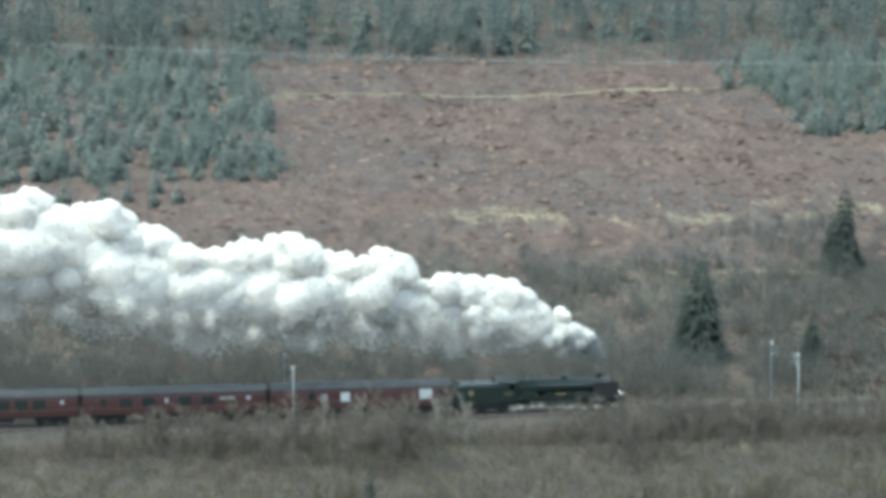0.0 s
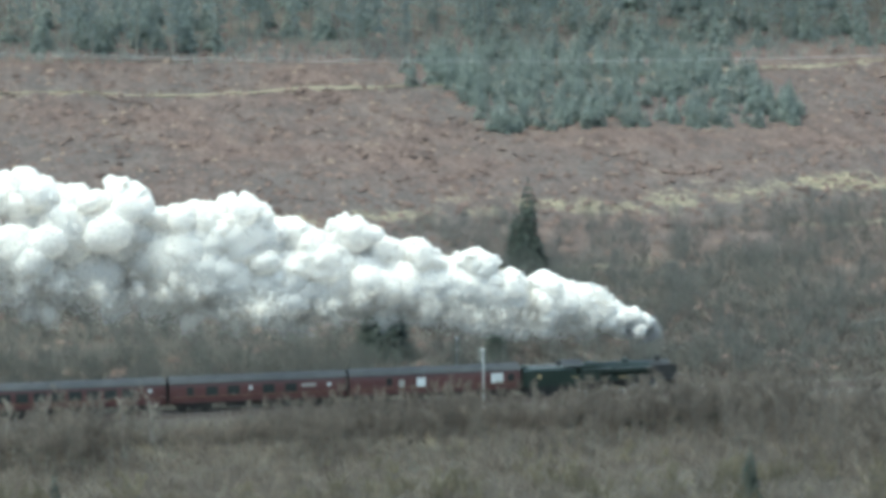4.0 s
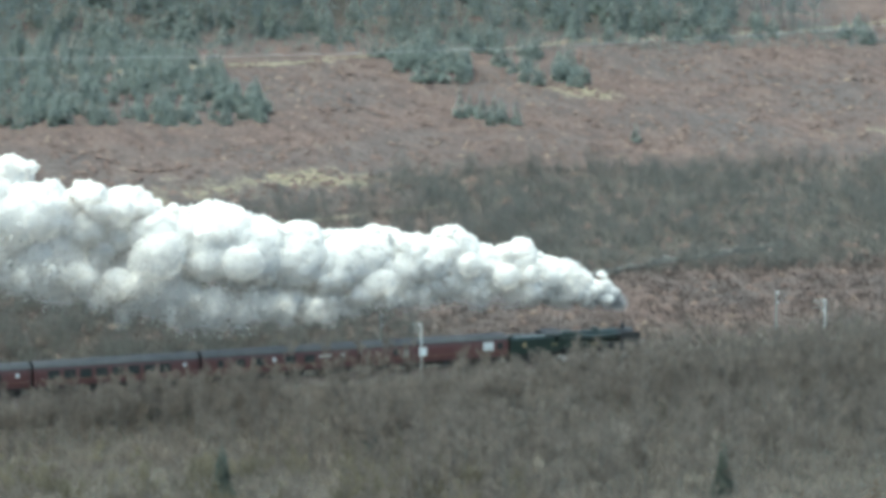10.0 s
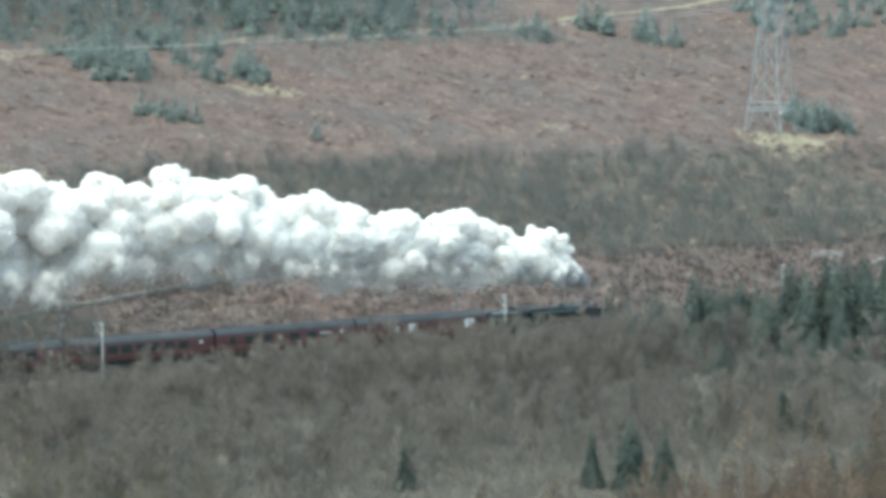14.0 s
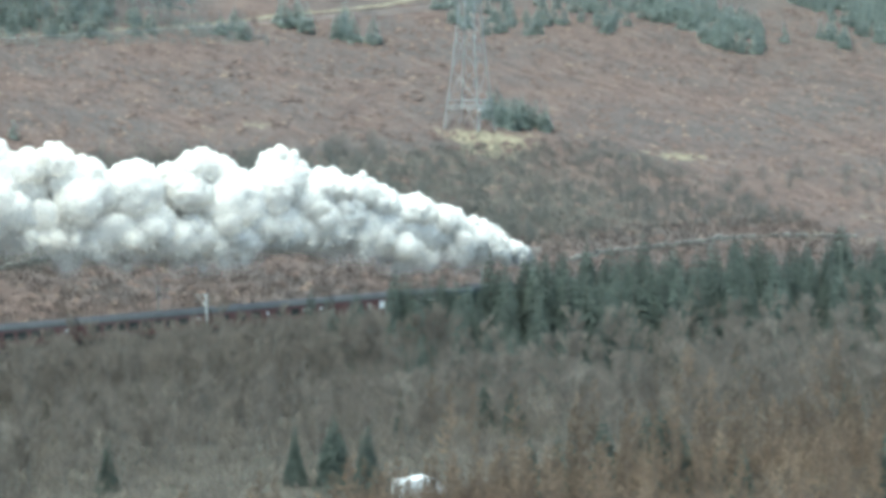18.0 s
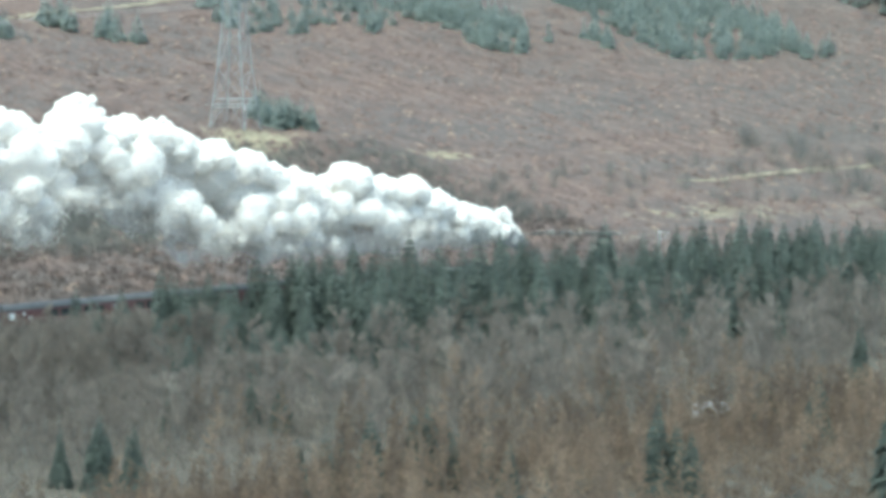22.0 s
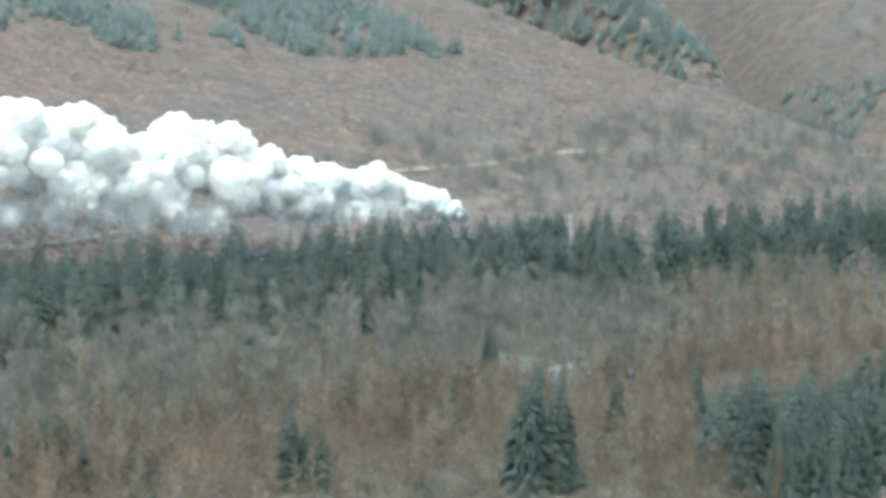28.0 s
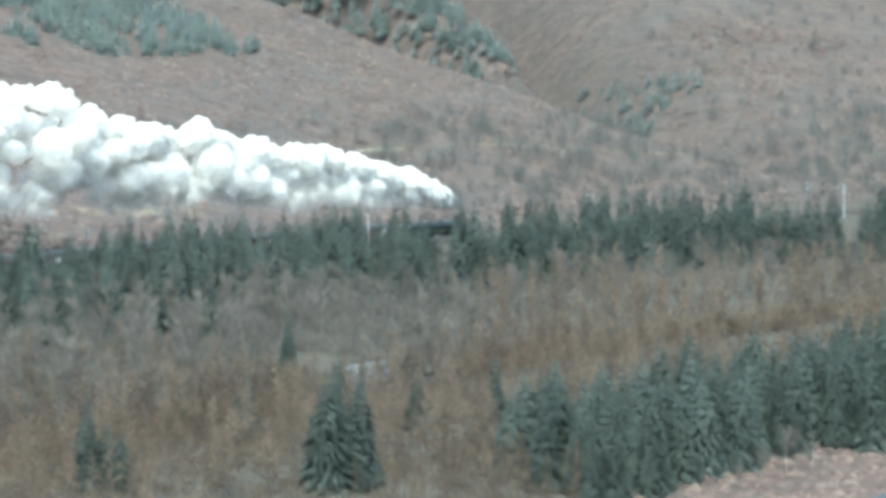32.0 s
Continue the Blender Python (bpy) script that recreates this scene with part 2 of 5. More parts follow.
def build_ground():
    fine = np.arange(-14, 82, 0.4)
    az = np.radians(np.concatenate([fine, np.arange(82, 345.9, 6)]))
    r = np.concatenate([[0.6, 3, 8, 16, 30, 50, 75, 100, 125, 150, 170], np.arange(185, 420, 2.2), np.arange(420, 760, 3.2), np.geomspace(765, 4900, 40)])
    A, R = np.meshgrid(az, r, indexing="ij")
    X, Y = R * np.sin(A), R * np.cos(A)
    Z = height(X, Y)
    # small hummocks of the moor
    s, n = along(X, Y)
    wild = np.clip((np.abs(n) - 10) / 12, 0, 1) * np.clip((R - 100) / 60, 0, 1)
    rs = np.random.RandomState(4)
    Z = Z + wild * (rs.rand(*Z.shape) - 0.5) * np.where(n > 0, 0.32, 0.3)
    na, nr = A.shape
    co = np.concatenate([[[0, 0, ground_at(0, 0)]], np.stack([X, Y, Z], -1).reshape(-1, 3)])
    idx = 1 + np.arange(na * nr).reshape(na, nr)
    nx = np.roll(idx, -1, axis=0)
    quads = np.stack([idx[:, :-1], nx[:, :-1], nx[:, 1:], idx[:, 1:]], -1).reshape(-1, 4)
    tris = [(0, int(idx[i, 0]), int(nx[i, 0])) for i in range(na)]
    me = bpy.data.meshes.new("ground")
    me.from_pydata(co.tolist(), [], [tuple(q) for q in quads[:, ::-1].tolist()] + tris)
    me.update()
    me.polygons.foreach_set("use_smooth", [True] * len(me.polygons))
    # what grows or lies where: pale grass, and bracken
    s, n = along(co[:, 0], co[:, 1])
    grass = np.zeros(len(co))
    for s0, s1, n0, n1, w, k in PATHS:
        u = np.clip((s - s0) / (s1 - s0), 0, 1)
        d = np.hypot(n - (n0 + (n1 - n0) * u), np.maximum(np.maximum(s0 - s, s - s1), 0) * 0.6)
        grass = np.maximum(grass, 0.75 * k * np.exp(-(d / 3.0) ** 2))
    for s0, n0, a, b, k in PATCHES:
        grass = np.maximum(grass, k * np.exp(-(((s - s0) / a) ** 2 + ((n - n0) / b) ** 2)))
    bracken = np.clip((n - 8) / 12, 0, 1)
    woods = np.clip((160 - s) / 20, 0, 1) * np.clip((70 - n) / 14, 0, 1) + np.clip((s - 178) / 10, 0, 1) * np.clip((330 - s) / 20, 0, 1) * np.clip((n - 40) / 8, 0, 1) * np.clip((104 - n) / 10, 0, 1) + np.clip((310 - s) / 30, 0, 1) * np.clip((n - 186) / 14, 0, 1)
    bracken = np.clip(bracken - 0.85 * np.clip(woods, 0, 1), 0, 1)
    bracken = bracken * (1 - 0.32 * np.clip((s - 360) / 130, 0, 1))
    field = np.exp(-(((s - 278) / 45) ** 4 + ((n + 166) / 13) ** 4))
    bracken = np.maximum(bracken, 0.6 * np.clip(field * 1.6, 0, 1))
    for name, val in (("pale_grass", grass), ("bracken", bracken)):
        at = me.attributes.new(name, 'FLOAT', 'POINT')
        at.data.foreach_set("value", val.astype(np.float32))
    m = bpy.data.materials.new("moorland")
    m.use_nodes = True
    nt = m.node_tree
    nn, l = nt.nodes, nt.links
    bsdf = nn["Principled BSDF"]
    bsdf.inputs["Roughness"].default_value = 0.95
    bsdf.inputs["Specular IOR Level"].default_value = 0.1
    pos = nn.new("ShaderNodeNewGeometry").outputs["Position"]

    def noise_at(scale, detail=6, stretch=(1, 1, 1)):
        mp = nn.new("ShaderNodeMapping")
        mp.inputs["Scale"].default_value = stretch
        l.new(pos, mp.inputs["Vector"])
        t = nn.new("ShaderNodeTexNoise")
        t.inputs["Scale"].default_value, t.inputs["Detail"].default_value, t.inputs["Roughness"].default_value = scale, detail, 0.65
        l.new(mp.outputs[0], t.inputs["Vector"])
        return t.outputs[0]

    def ramp_of(sock, stops):
        rp = nn.new("ShaderNodeValToRGB")
        e = rp.color_ramp.elements
        while len(e) < len(stops):
            e.new(0.5)
        for i, (p, c) in enumerate(stops):
            e[i].position, e[i].color = p, (*c, 1)
        l.new(sock, rp.inputs[0])
        return rp.outputs[0]

    def blend(f, a, b):
        mx = nn.new("ShaderNodeMix")
        mx.data_type = 'RGBA'
        l.new(f, mx.inputs["Factor"])
        l.new(a, mx.inputs["A"])
        l.new(b, mx.inputs["B"])
        return mx.outputs["Result"]

    def maths(op, a, b, c=None):
        k = nn.new("ShaderNodeMath")
        k.operation = op
        for i, v in enumerate((a, b, c)):
            if v is None:
                continue
            if isinstance(v, (int, float)):
                k.inputs[i].default_value = v
            else:
                l.new(v, k.inputs[i])
        return k.outputs[0]

    def stored(name):
        at = nn.new("ShaderNodeAttribute")
        at.attribute_name = name
        return at.outputs["Fac"]

    large, mid, tuft = noise_at(0.035), noise_at(0.30, 6, (1, 0.42, 1)), noise_at(1.5, 4, (1, 0.5, 1))
    moor = ramp_of(mid, [(0.30, BRACKEN_DARK), (0.46, BRACKEN_MID), (0.60, BRACKEN_LIGHT), (0.75, BRACKEN_PALE)])
    mauve = ramp_of(mid, [(0.30, HEATHER_DARK), (0.70, HEATHER_LIGHT)])
    moor = blend(ramp_of(large, [(0.40, (0, 0, 0)), (0.62, (1, 1, 1))]), moor, mauve)
    valley = ramp_of(mid, [(0.30, (0.062, 0.056, 0.048)), (0.52, (0.080, 0.073, 0.062)), (0.72, (0.106, 0.096, 0.079))])
    col = blend(stored("bracken"), valley, moor)
    straw = ramp_of(tuft, [(0.30, (0.135, 0.115, 0.083)), (0.65, (0.25, 0.218, 0.155))])
    f = maths('MULTIPLY_ADD', mid, 1.7, maths('SUBTRACT', stored("pale_grass"), 1.15))
    f = ramp_of(f, [(0.17, (0, 0, 0)), (0.58, (1, 1, 1))])
    col = blend(f, col, straw)
    shade = ramp_of(tuft, [(0.30, (0.6, 0.6, 0.6)), (0.66, (1.15, 1.15, 1.15))])
    mul = nn.new("ShaderNodeMix")
    mul.data_type, mul.blend_type = 'RGBA', 'MULTIPLY'
    mul.inputs["Factor"].default_value = 0.8
    l.new(col, mul.inputs["A"])
    l.new(shade, mul.inputs["B"])
    l.new(mul.outputs["Result"], bsdf.inputs["Base Color"])
    b = nn.new("ShaderNodeBump")
    b.inputs["Strength"].default_value, b.inputs["Distance"].default_value = 0.6, 0.5
    l.new(maths('MULTIPLY_ADD', tuft, 0.5, mid), b.inputs["Height"])
    l.new(b.outputs[0], bsdf.inputs["Normal"])
    me.materials.append(m)
    return tagged(new("ground", me), "brown winter hillside of dead bracken, heather and pale grass", "hillside", kind="structure")


BRACKEN_DARK, BRACKEN_MID, BRACKEN_LIGHT, BRACKEN_PALE = (0.078, 0.058, 0.053), (0.108, 0.079, 0.070), (0.134, 0.098, 0.085), (0.172, 0.134, 0.109)
HEATHER_DARK, HEATHER_LIGHT = (0.078, 0.066, 0.063), (0.114, 0.097, 0.090)
ground_ob = build_ground()


# ---- the railway ----
def ribbon(name, section, s0, s1, step, material, label="", category="", kind="structure", lift=0.0):
    """Draws a section of (n, z) along the line."""
    ss = np.arange(s0, s1 + 0.01, step)
    vs, fs, k = [], [], len(section)
    for s in ss:
        for n, z in section:
            x, y = on_line(float(s), n)
            vs.append((x, y, float(rail_z(s)) + z + lift))
    for i in range(len(ss) - 1):
        for j in range(k - 1):
            a = i * k + j
            fs.append((a, a + k, a + k + 1, a + 1))
    me = bpy.data.meshes.new(name)
    me.from_pydata(vs, [], fs)
    me.materials.append(material)
    return tagged(new(name, me), label, category, kind=kind)


S0, S1 = -260, 620
ribbon("ballast", [(-7.0, -0.75), (-5.8, -0.28), (2.3, -0.28), (3.4, -0.75)], S0, S1, 10, BALLAST, "grey stone ballast under two railway tracks", "ballast")
for centre in (0.0, -3.4):
    for side in (-0.72, 0.72):
        c = centre + side
        ribbon("rail", [(c - 0.07, -0.2), (c - 0.035, 0.0), (c + 0.035, 0.0), (c + 0.07, -0.2)], S0, S1, 10, RAIL, "long steel rail on concrete sleepers", "rail")


def sleepers():
    vs, fs = [], []
    for centre in (0.0, -3.4):
        for s in np.arange(S0, S1, 0.75):
            b = len(vs)
            for dn, dz in ((-1.25, -0.27), (-1.25, -0.17), (1.25, -0.17), (1.25, -0.27)):
                for ds in (-0.13, 0.13):
                    x, y = on_line(float(s) + ds, centre + dn)
                    vs.append((x, y, float(rail_z(s)) + dz))
            fs += [(b, b + 1, b + 3, b + 2), (b + 2, b + 3, b + 5, b + 4), (b + 4, b + 5, b + 7, b + 6), (b, b + 2, b + 4, b + 6), (b + 1, b + 7, b + 5, b + 3)]
    me = bpy.data.meshes.new("sleepers")
    me.from_pydata(vs, [], fs)
    me.materials.append(SLEEPER)
    tagged(new("sleepers", me), "rows of concrete sleepers under both tracks", "sleepers", kind="stuff")


sleepers()


# ---- grassy tracks along the far hill ----
TRACK_GRASS = surface("track_grass", [(0.125, 0.108, 0.082), (0.19, 0.168, 0.125), (0.255, 0.228, 0.172)], 0.35, 0.95, 0.4, spec=0.1)


def hill_tracks():
    rnd = random.Random(9)
    for s0, s1, n0, n1, w, k in PATHS:
        ss = np.arange(s0, s1, 0.8)
        vs, fs = [], []
        lo = hi = w * 0.5
        for s in ss:
            u = (s - s0) / (s1 - s0)
            c = n0 + (n1 - n0) * u + 0.5 * math.sin(s / 7.0) + 0.3 * math.sin(s / 2.9)
            lo, hi = [min(0.75 * w, max(0.12, e + rnd.uniform(-0.3, 0.3))) for e in (lo, hi)]
            taper = min(1.0, 0.15 + 0.15 * min(s - s0, s1 - s))
            for d in (-lo * taper, 0.0, hi * taper):
                x, y = on_line(float(s), c + d)
                vs.append((x, y, ground_at(x, y) + (0.24 if d == 0.0 else 0.12)))
        for i in range(len(ss) - 1):
            a = 3 * i
            fs += [(a, a + 3, a + 4, a + 1), (a + 1, a + 4, a + 5, a + 2)]
        me = bpy.data.meshes.new("hill_track")
        me.from_pydata(vs, [], fs)
        me.materials.append(TRACK_GRASS)
        tagged(new("hill_track", me), "pale grassy track along the brown hillside", "track", kind="structure")


hill_tracks()


# ---- the train ----
def run_at(t):
    """Length along the line of the locomotive's chimney at t seconds."""
    return 60.1 + 10.85 * t + 0.04 * max(0.0, t - 16) ** 2


def train_pose(s):
    x, y = on_line(s)
    a = max(0.0, (s - BEND_X) / BEND_R)
    return Matrix.Translation((x, y, float(rail_z(s)))) @ pose(0, 0, 0, 0, -math.degrees(GRADE), -math.degrees(a))


def coach_section(top=True):
    side = [(1.33, 1.05), (1.38, 1.7), (1.36, 2.6), (1.29, 3.12)]
    arc = [(1.29, 3.12), (1.15, 3.40), (0.85, 3.64), (0.45, 3.78), (0.0, 3.82)]
    if top:
        r = arc + [(-y, z) for y, z in arc[-2::-1]]
        return r
    return side + [(-y, z) for y, z in side[::-1]]


def bogie(parent, x, r=0.46, base=2.6):
    fr = B()
    for y in (-1.0, 1.0):
        box(fr, x - base / 2 - 0.6, x + base / 2 + 0.6, y - 0.07, y + 0.07, 0.45, 0.75, 0.02)
        for dx in (-base / 2, base / 2):
            box(fr, x + dx - 0.2, x + dx + 0.2, y - 0.14, y + 0.14, 0.3, 0.62)
        box(fr, x - 0.5, x + 0.5, y - 0.1, y + 0.1, 0.28, 0.5)
    box(fr, x - 0.25, x + 0.25, -1.0, 1.0, 0.5, 0.95)
    b = part("bogie", fr, UNDER, parent)
    for dx in (-base / 2, base / 2):
        w = B()
        for y in (-0.75, 0.75):
            disc(w, x + dx, y, r, r, 0.13)
        bar(w, (x + dx, -0.75, r), (x + dx, 0.75, r), 0.09)
        part("wheelset", w, UNDER, b)


def coach(windows, doors, label):
    """A maroon coach 19.7 m long, middle at the origin. windows: middle x, width, bottom, top, pane material."""
    root = tagged(new("railway_coach"), label, "railway coach", "coaches of the train")
    root.empty_display_size = 2
    L = 9.83
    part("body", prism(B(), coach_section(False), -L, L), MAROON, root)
    part("roof", prism(B(), coach_section(True) + [(-1.29, 3.05), (1.29, 3.05)], -L - 0.03, L + 0.03), ROOF_GREY, root, "grey weathered roof", smooth=False)
    for y in (-1, 1):
        ln = B()
        box(ln, -L + 0.02, L - 0.02, min(y * 1.38, y * 1.395), max(y * 1.38, y * 1.395), 1.67, 1.70)
        part("lining", ln, CREAM, root, "thin yellow lining")
        gut = B()
        box(gut, -L, L, min(y * 1.27, y * 1.35), max(y * 1.27, y * 1.35), 3.06, 3.13)
        part("gutter", gut, UNDER, root)
        for x, w, z0, z1, pane in windows[0 if y < 0 else -1]:
            f = B()
            ys = (1.30, 1.40)
            for a in ((x - w / 2 - 0.05, x - w / 2, z0, z1), (x + w / 2, x + w / 2 + 0.05, z0, z1), (x - w / 2 - 0.05, x + w / 2 + 0.05, z0 - 0.05, z0), (x - w / 2 - 0.05, x + w / 2 + 0.05, z1, z1 + 0.05)):
                box(f, a[0], a[1], min(y * ys[0], y * ys[1]), max(y * ys[0], y * ys[1]), a[2], a[3])
            if pane is GLASS and w > 0.9:
                box(f, x - w / 2, x + w / 2, min(y * 1.30, y * 1.398), max(y * 1.30, y * 1.398), z1 - 0.32, z1 - 0.28)
            wf = part("window", f, BRIGHT if pane is not GLASS else UNDER, root)
            g = B()
            box(g, x - w / 2, x + w / 2, min(y * 1.36, y * 1.388), max(y * 1.36, y * 1.388), z0, z1)
            part("pane", g, pane, wf)
        for x in doors:
            d = B()
            for dx in (-0.36, 0.36):
                box(d, x + dx - 0.012, x + dx + 0.012, min(y * 1.37, y * 1.388), max(y * 1.37, y * 1.388), 1.08, 3.0)
            dr = part("door", d, UNDER, root)
            h = B()
            bar(h, (x + 0.28, y * 1.40, 1.75), (x + 0.28, y * 1.40, 1.95), 0.025)
            part("handle", h, BRIGHT, dr)
        st = B()
        box(st, -L + 0.8, L - 0.8, min(y * 1.1, y * 1.32), max(y * 1.1, y * 1.32), 0.92, 1.04)
        part("footboard", st, UNDER, root)
    uf = B()
    box(uf, -L, L, -1.2, 1.2, 0.9, 1.06)
    for x in (-2.4, 2.0):
        box(uf, x - 1.0, x + 1.0, -1.15, 1.15, 0.42, 0.92, 0.04)
    bar(uf, (-0.4, 0.8, 0.6), (0.8, 0.8, 0.6), 0.25, 10)
    part("underframe", uf, UNDER, root)
    for x in (-7.1, 7.1):
        bogie(root, x)
    for e in (-1, 1):
        g = B()
        box(g, min(e * L, e * (L + 0.22)), max(e * L, e * (L + 0.22)), -0.55, 0.55, 1.15, 3.25, 0.03)
        part("gangway", g, BLACK, root, "black gangway bellows")
        for y in (-0.87, 0.87):
            bf = B()
            bar(bf, (e * L, y, 1.05), (e * (L + 0.2), y, 1.05), 0.07, 8)
            bar(bf, (e * (L + 0.17), y, 1.05), (e * (L + 0.21), y, 1.05), 0.22, 12)
            part("buffer", bf, UNDER, root)
    for x in (-7.5, -4.5, -1.5, 1.5, 4.5, 7.5):
        v = B()
        bmesh.ops.create_cone(v, cap_ends=True, segments=10, radius1=0.16, radius2=0.10, depth=0.16, matrix=Matrix.Translation((x, -0.35, 3.86)))
        part("roof_vent", v, ROOF_GREY, root)
    return root


def small(x, lit=PALE_PANE):
    return (x, 0.32, 2.35, 2.62, lit)


BIG = [(-7.6 + 1.9 * i, 1.25, 1.85, 2.75, GLASS) for i in range(9)]
near_first = [(-5.35, 0.55, 2.05, 2.75, GLASS), (-3.95, 0.55, 1.85, 2.55, CURTAIN), (-1.72, 0.95, 1.78, 2.72, PALE_PANE), (6.65, 0.42, 1.85, 2.85, PALE_PANE), (7.1, 0.42, 1.85, 2.85, PALE_PANE), (7.55, 0.42, 1.85, 2.85, PALE_PANE), (8.7, 0.6, 2.0, 2.7, GLASS)]
# Below, the pale panes 0.3 to 0.34 wide paint glints of light.
near_second = [(-7.6, 0.6, 1.9, 2.7, GLASS), (-5.2, 1.2, 1.85, 2.7, GLASS), (-2.8, 1.2, 1.85, 2.7, GLASS), (-0.9, 0.3, 2.2, 2.62, PALE_PANE), (1.1, 1.2, 1.85, 2.7, GLASS), (3.6, 1.2, 1.85, 2.7, GLASS), (5.6, 1.5, 2.35, 2.6, CURTAIN), (7.9, 0.34, 2.3, 2.62, PALE_PANE)]
near_third = BIG[:8] + [(8.1, 0.34, 2.35, 2.68, PALE_PANE)]
near_fourth = [(-8.6, 1.0, 1.95, 2.75, PALE_PANE), (-6.6, 0.3, 2.4, 2.7, PALE_PANE), (-5.6, 0.7, 1.85, 2.15, CURTAIN)] + BIG[3:8] + [(8.3, 0.34, 2.3, 2.62, PALE_PANE)]
far_side = BIG
COACHES = []
offset = -26.6  # middle of the first coach behind the chimney
kinds = [(near_first, "maroon brake coach with few windows and pale panes"), (near_second, "maroon coach with dark windows and grey roof"), (near_third, "maroon coach with a row of large windows"),
         (near_fourth, "maroon coach with a pale end window"), (near_third, "maroon coach with a row of large windows"), (near_second, "maroon coach with dark windows and grey roof"), (near_third, "maroon coach with a row of large windows")]
for i, (wins, label) in enumerate(kinds):
    c = coach((wins, far_side), (-9.2, -3.1, 3.1, 9.2), label)
    COACHES.append((c, offset - 20.1 * i))


# ---- the locomotive: chimney at x = 0, front towards +x ----
def loco():
    root = tagged(new("steam_locomotive"), "dark green steam locomotive working hard at the head of the train", "locomotive")
    # boiler barrel, tapering forward, along x
    bo = B()
    bar(bo, (-7.2, 0, 2.62), (-1.1, 0, 2.66), 0.88, 28, 0.80)
    part("boiler", bo, GREEN, root, "dark green boiler barrel", smooth=False)
    for x in (-6.4, -4.9, -3.3, -1.9):
        bd = B()
        r = 0.885 - 0.013 * (x + 7.2)
        bar(bd, (x - 0.03, 0, 2.64), (x + 0.03, 0, 2.64), r, 28)
        part("boiler_band", bd, BLACK, root)
    sm = B()
    bar(sm, (-1.1, 0, 2.66), (1.25, 0, 2.66), 0.84, 28)
    part("smokebox", sm, BLACK, root)
    dr = B()
    bar(dr, (1.25, 0, 2.66), (1.36, 0, 2.66), 0.66, 24, 0.5)
    door = part("smokebox_door", dr, BLACK, root)
    hd = B()
    bar(hd, (1.36, -0.02, 2.66), (1.44, 0.02, 2.66), 0.07, 10)
    bar(hd, (1.42, -0.25, 2.66), (1.42, 0.25, 2.66), 0.02, 6)
    part("handle", hd, BRIGHT, door)
    ch = B()
    bar(ch, (0, 0, 3.42), (0, 0, 3.95), 0.30, 18, 0.27)
    bar(ch, (0, 0, 3.93), (0, 0, 4.02), 0.34, 18)
    part("chimney", ch, BLACK, root)
    dm = B()
    bmesh.ops.create_uvsphere(dm, u_segments=18, v_segments=10, radius=0.42, matrix=Matrix.Translation((-3.9, 0, 3.42)) @ Matrix.Diagonal((1.2, 1, 1.15, 1)))
    part("steam_dome", dm, GREEN, root, smooth=True)
    fb = B()
    prism(fb, [(0.92, 1.5), (0.98, 2.6), (0.93, 3.25), (0.7, 3.5), (-0.7, 3.5), (-0.93, 3.25), (-0.98, 2.6), (-0.92, 1.5)], -9.4, -7.15)
    part("firebox", fb, GREEN, root)
    sv = B()
    for y in (-0.25, 0.25):
        bar(sv, (-8.0, y, 3.48), (-8.0, y, 3.72), 0.08, 8)
    part("safety_valves", sv, BRIGHT, root)
    for y in (-1, 1):
        cab = B()
        # side sheet with its window cut out, from strips
        for x0, x1, z0, z1 in ((-11.6, -9.4, 1.25, 2.45), (-9.75, -9.4, 2.45, 3.1), (-10.6, -10.35, 2.45, 3.1), (-11.4, -11.2, 2.45, 3.1), (-11.4, -9.4, 3.1, 3.3)):
            box(cab, x0, x1, min(y * 1.27, y * 1.31), max(y * 1.27, y * 1.31), z0, z1)
        side = part("cab_side", cab, GREEN, root)
        num = B()
        for k in range(4):
            box(num, -10.75 + 0.22 * k, -10.62 + 0.22 * k, min(y * 1.31, y * 1.318), max(y * 1.31, y * 1.318), 2.0, 2.22)
        part("cab_number", num, CREAM, side, "small pale bars in place of numerals")
        rb = B()
        box(rb, -9.4, 2.3, min(y * 0.8, y * 1.3), max(y * 0.8, y * 1.3), 1.45, 1.52)
        box(rb, -9.4, 2.3, min(y * 1.27, y * 1.31), max(y * 1.27, y * 1.31), 1.32, 1.46)
        part("running_board", rb, BLACK, root)
        hr = B()
        bar(hr, (-9.2, y * 1.0, 2.85), (1.1, y * 0.93, 2.85), 0.025, 6)
        part("handrail", hr, BRIGHT, root)
        sd = B()
        box(sd, -0.9, 1.9, min(y * 1.26, y * 1.29), max(y * 1.26, y * 1.29), 1.6, 3.05)
        part("smoke_deflector", sd, BLACK, root)
        cy = B()
        bar(cy, (-1.3, y * 1.08, 1.02), (0.5, y * 1.08, 1.02), 0.42, 16)
        box(cy, -1.3, 0.5, min(y * 0.8, y * 1.3), max(y * 0.8, y * 1.3), 1.0, 1.45, 0.03)
        part("cylinder", cy, BLACK, root)
        npl = B()
        box(npl, -5.0, -3.9, min(y * 1.0, y * 1.12), max(y * 1.0, y * 1.12), 1.75, 1.92)
        part("nameplate", npl, CREAM, root, "plain pale plate on the splasher")
        spl = B()
        for x in (-3.4, -5.75, -8.1):
            bar(spl, (x, y * 0.75, 1.05), (x, y * 1.2, 1.05), 1.0, 20)
        # only the tops of the splashers stand over the running board
        bmesh.ops.bisect_plane(spl, geom=spl.verts[:] + spl.edges[:] + spl.faces[:], plane_co=(0, 0, 1.53), plane_no=(0, 0, -1), clear_outer=True)
        part("splasher", spl, GREEN, root)
    rf = B()
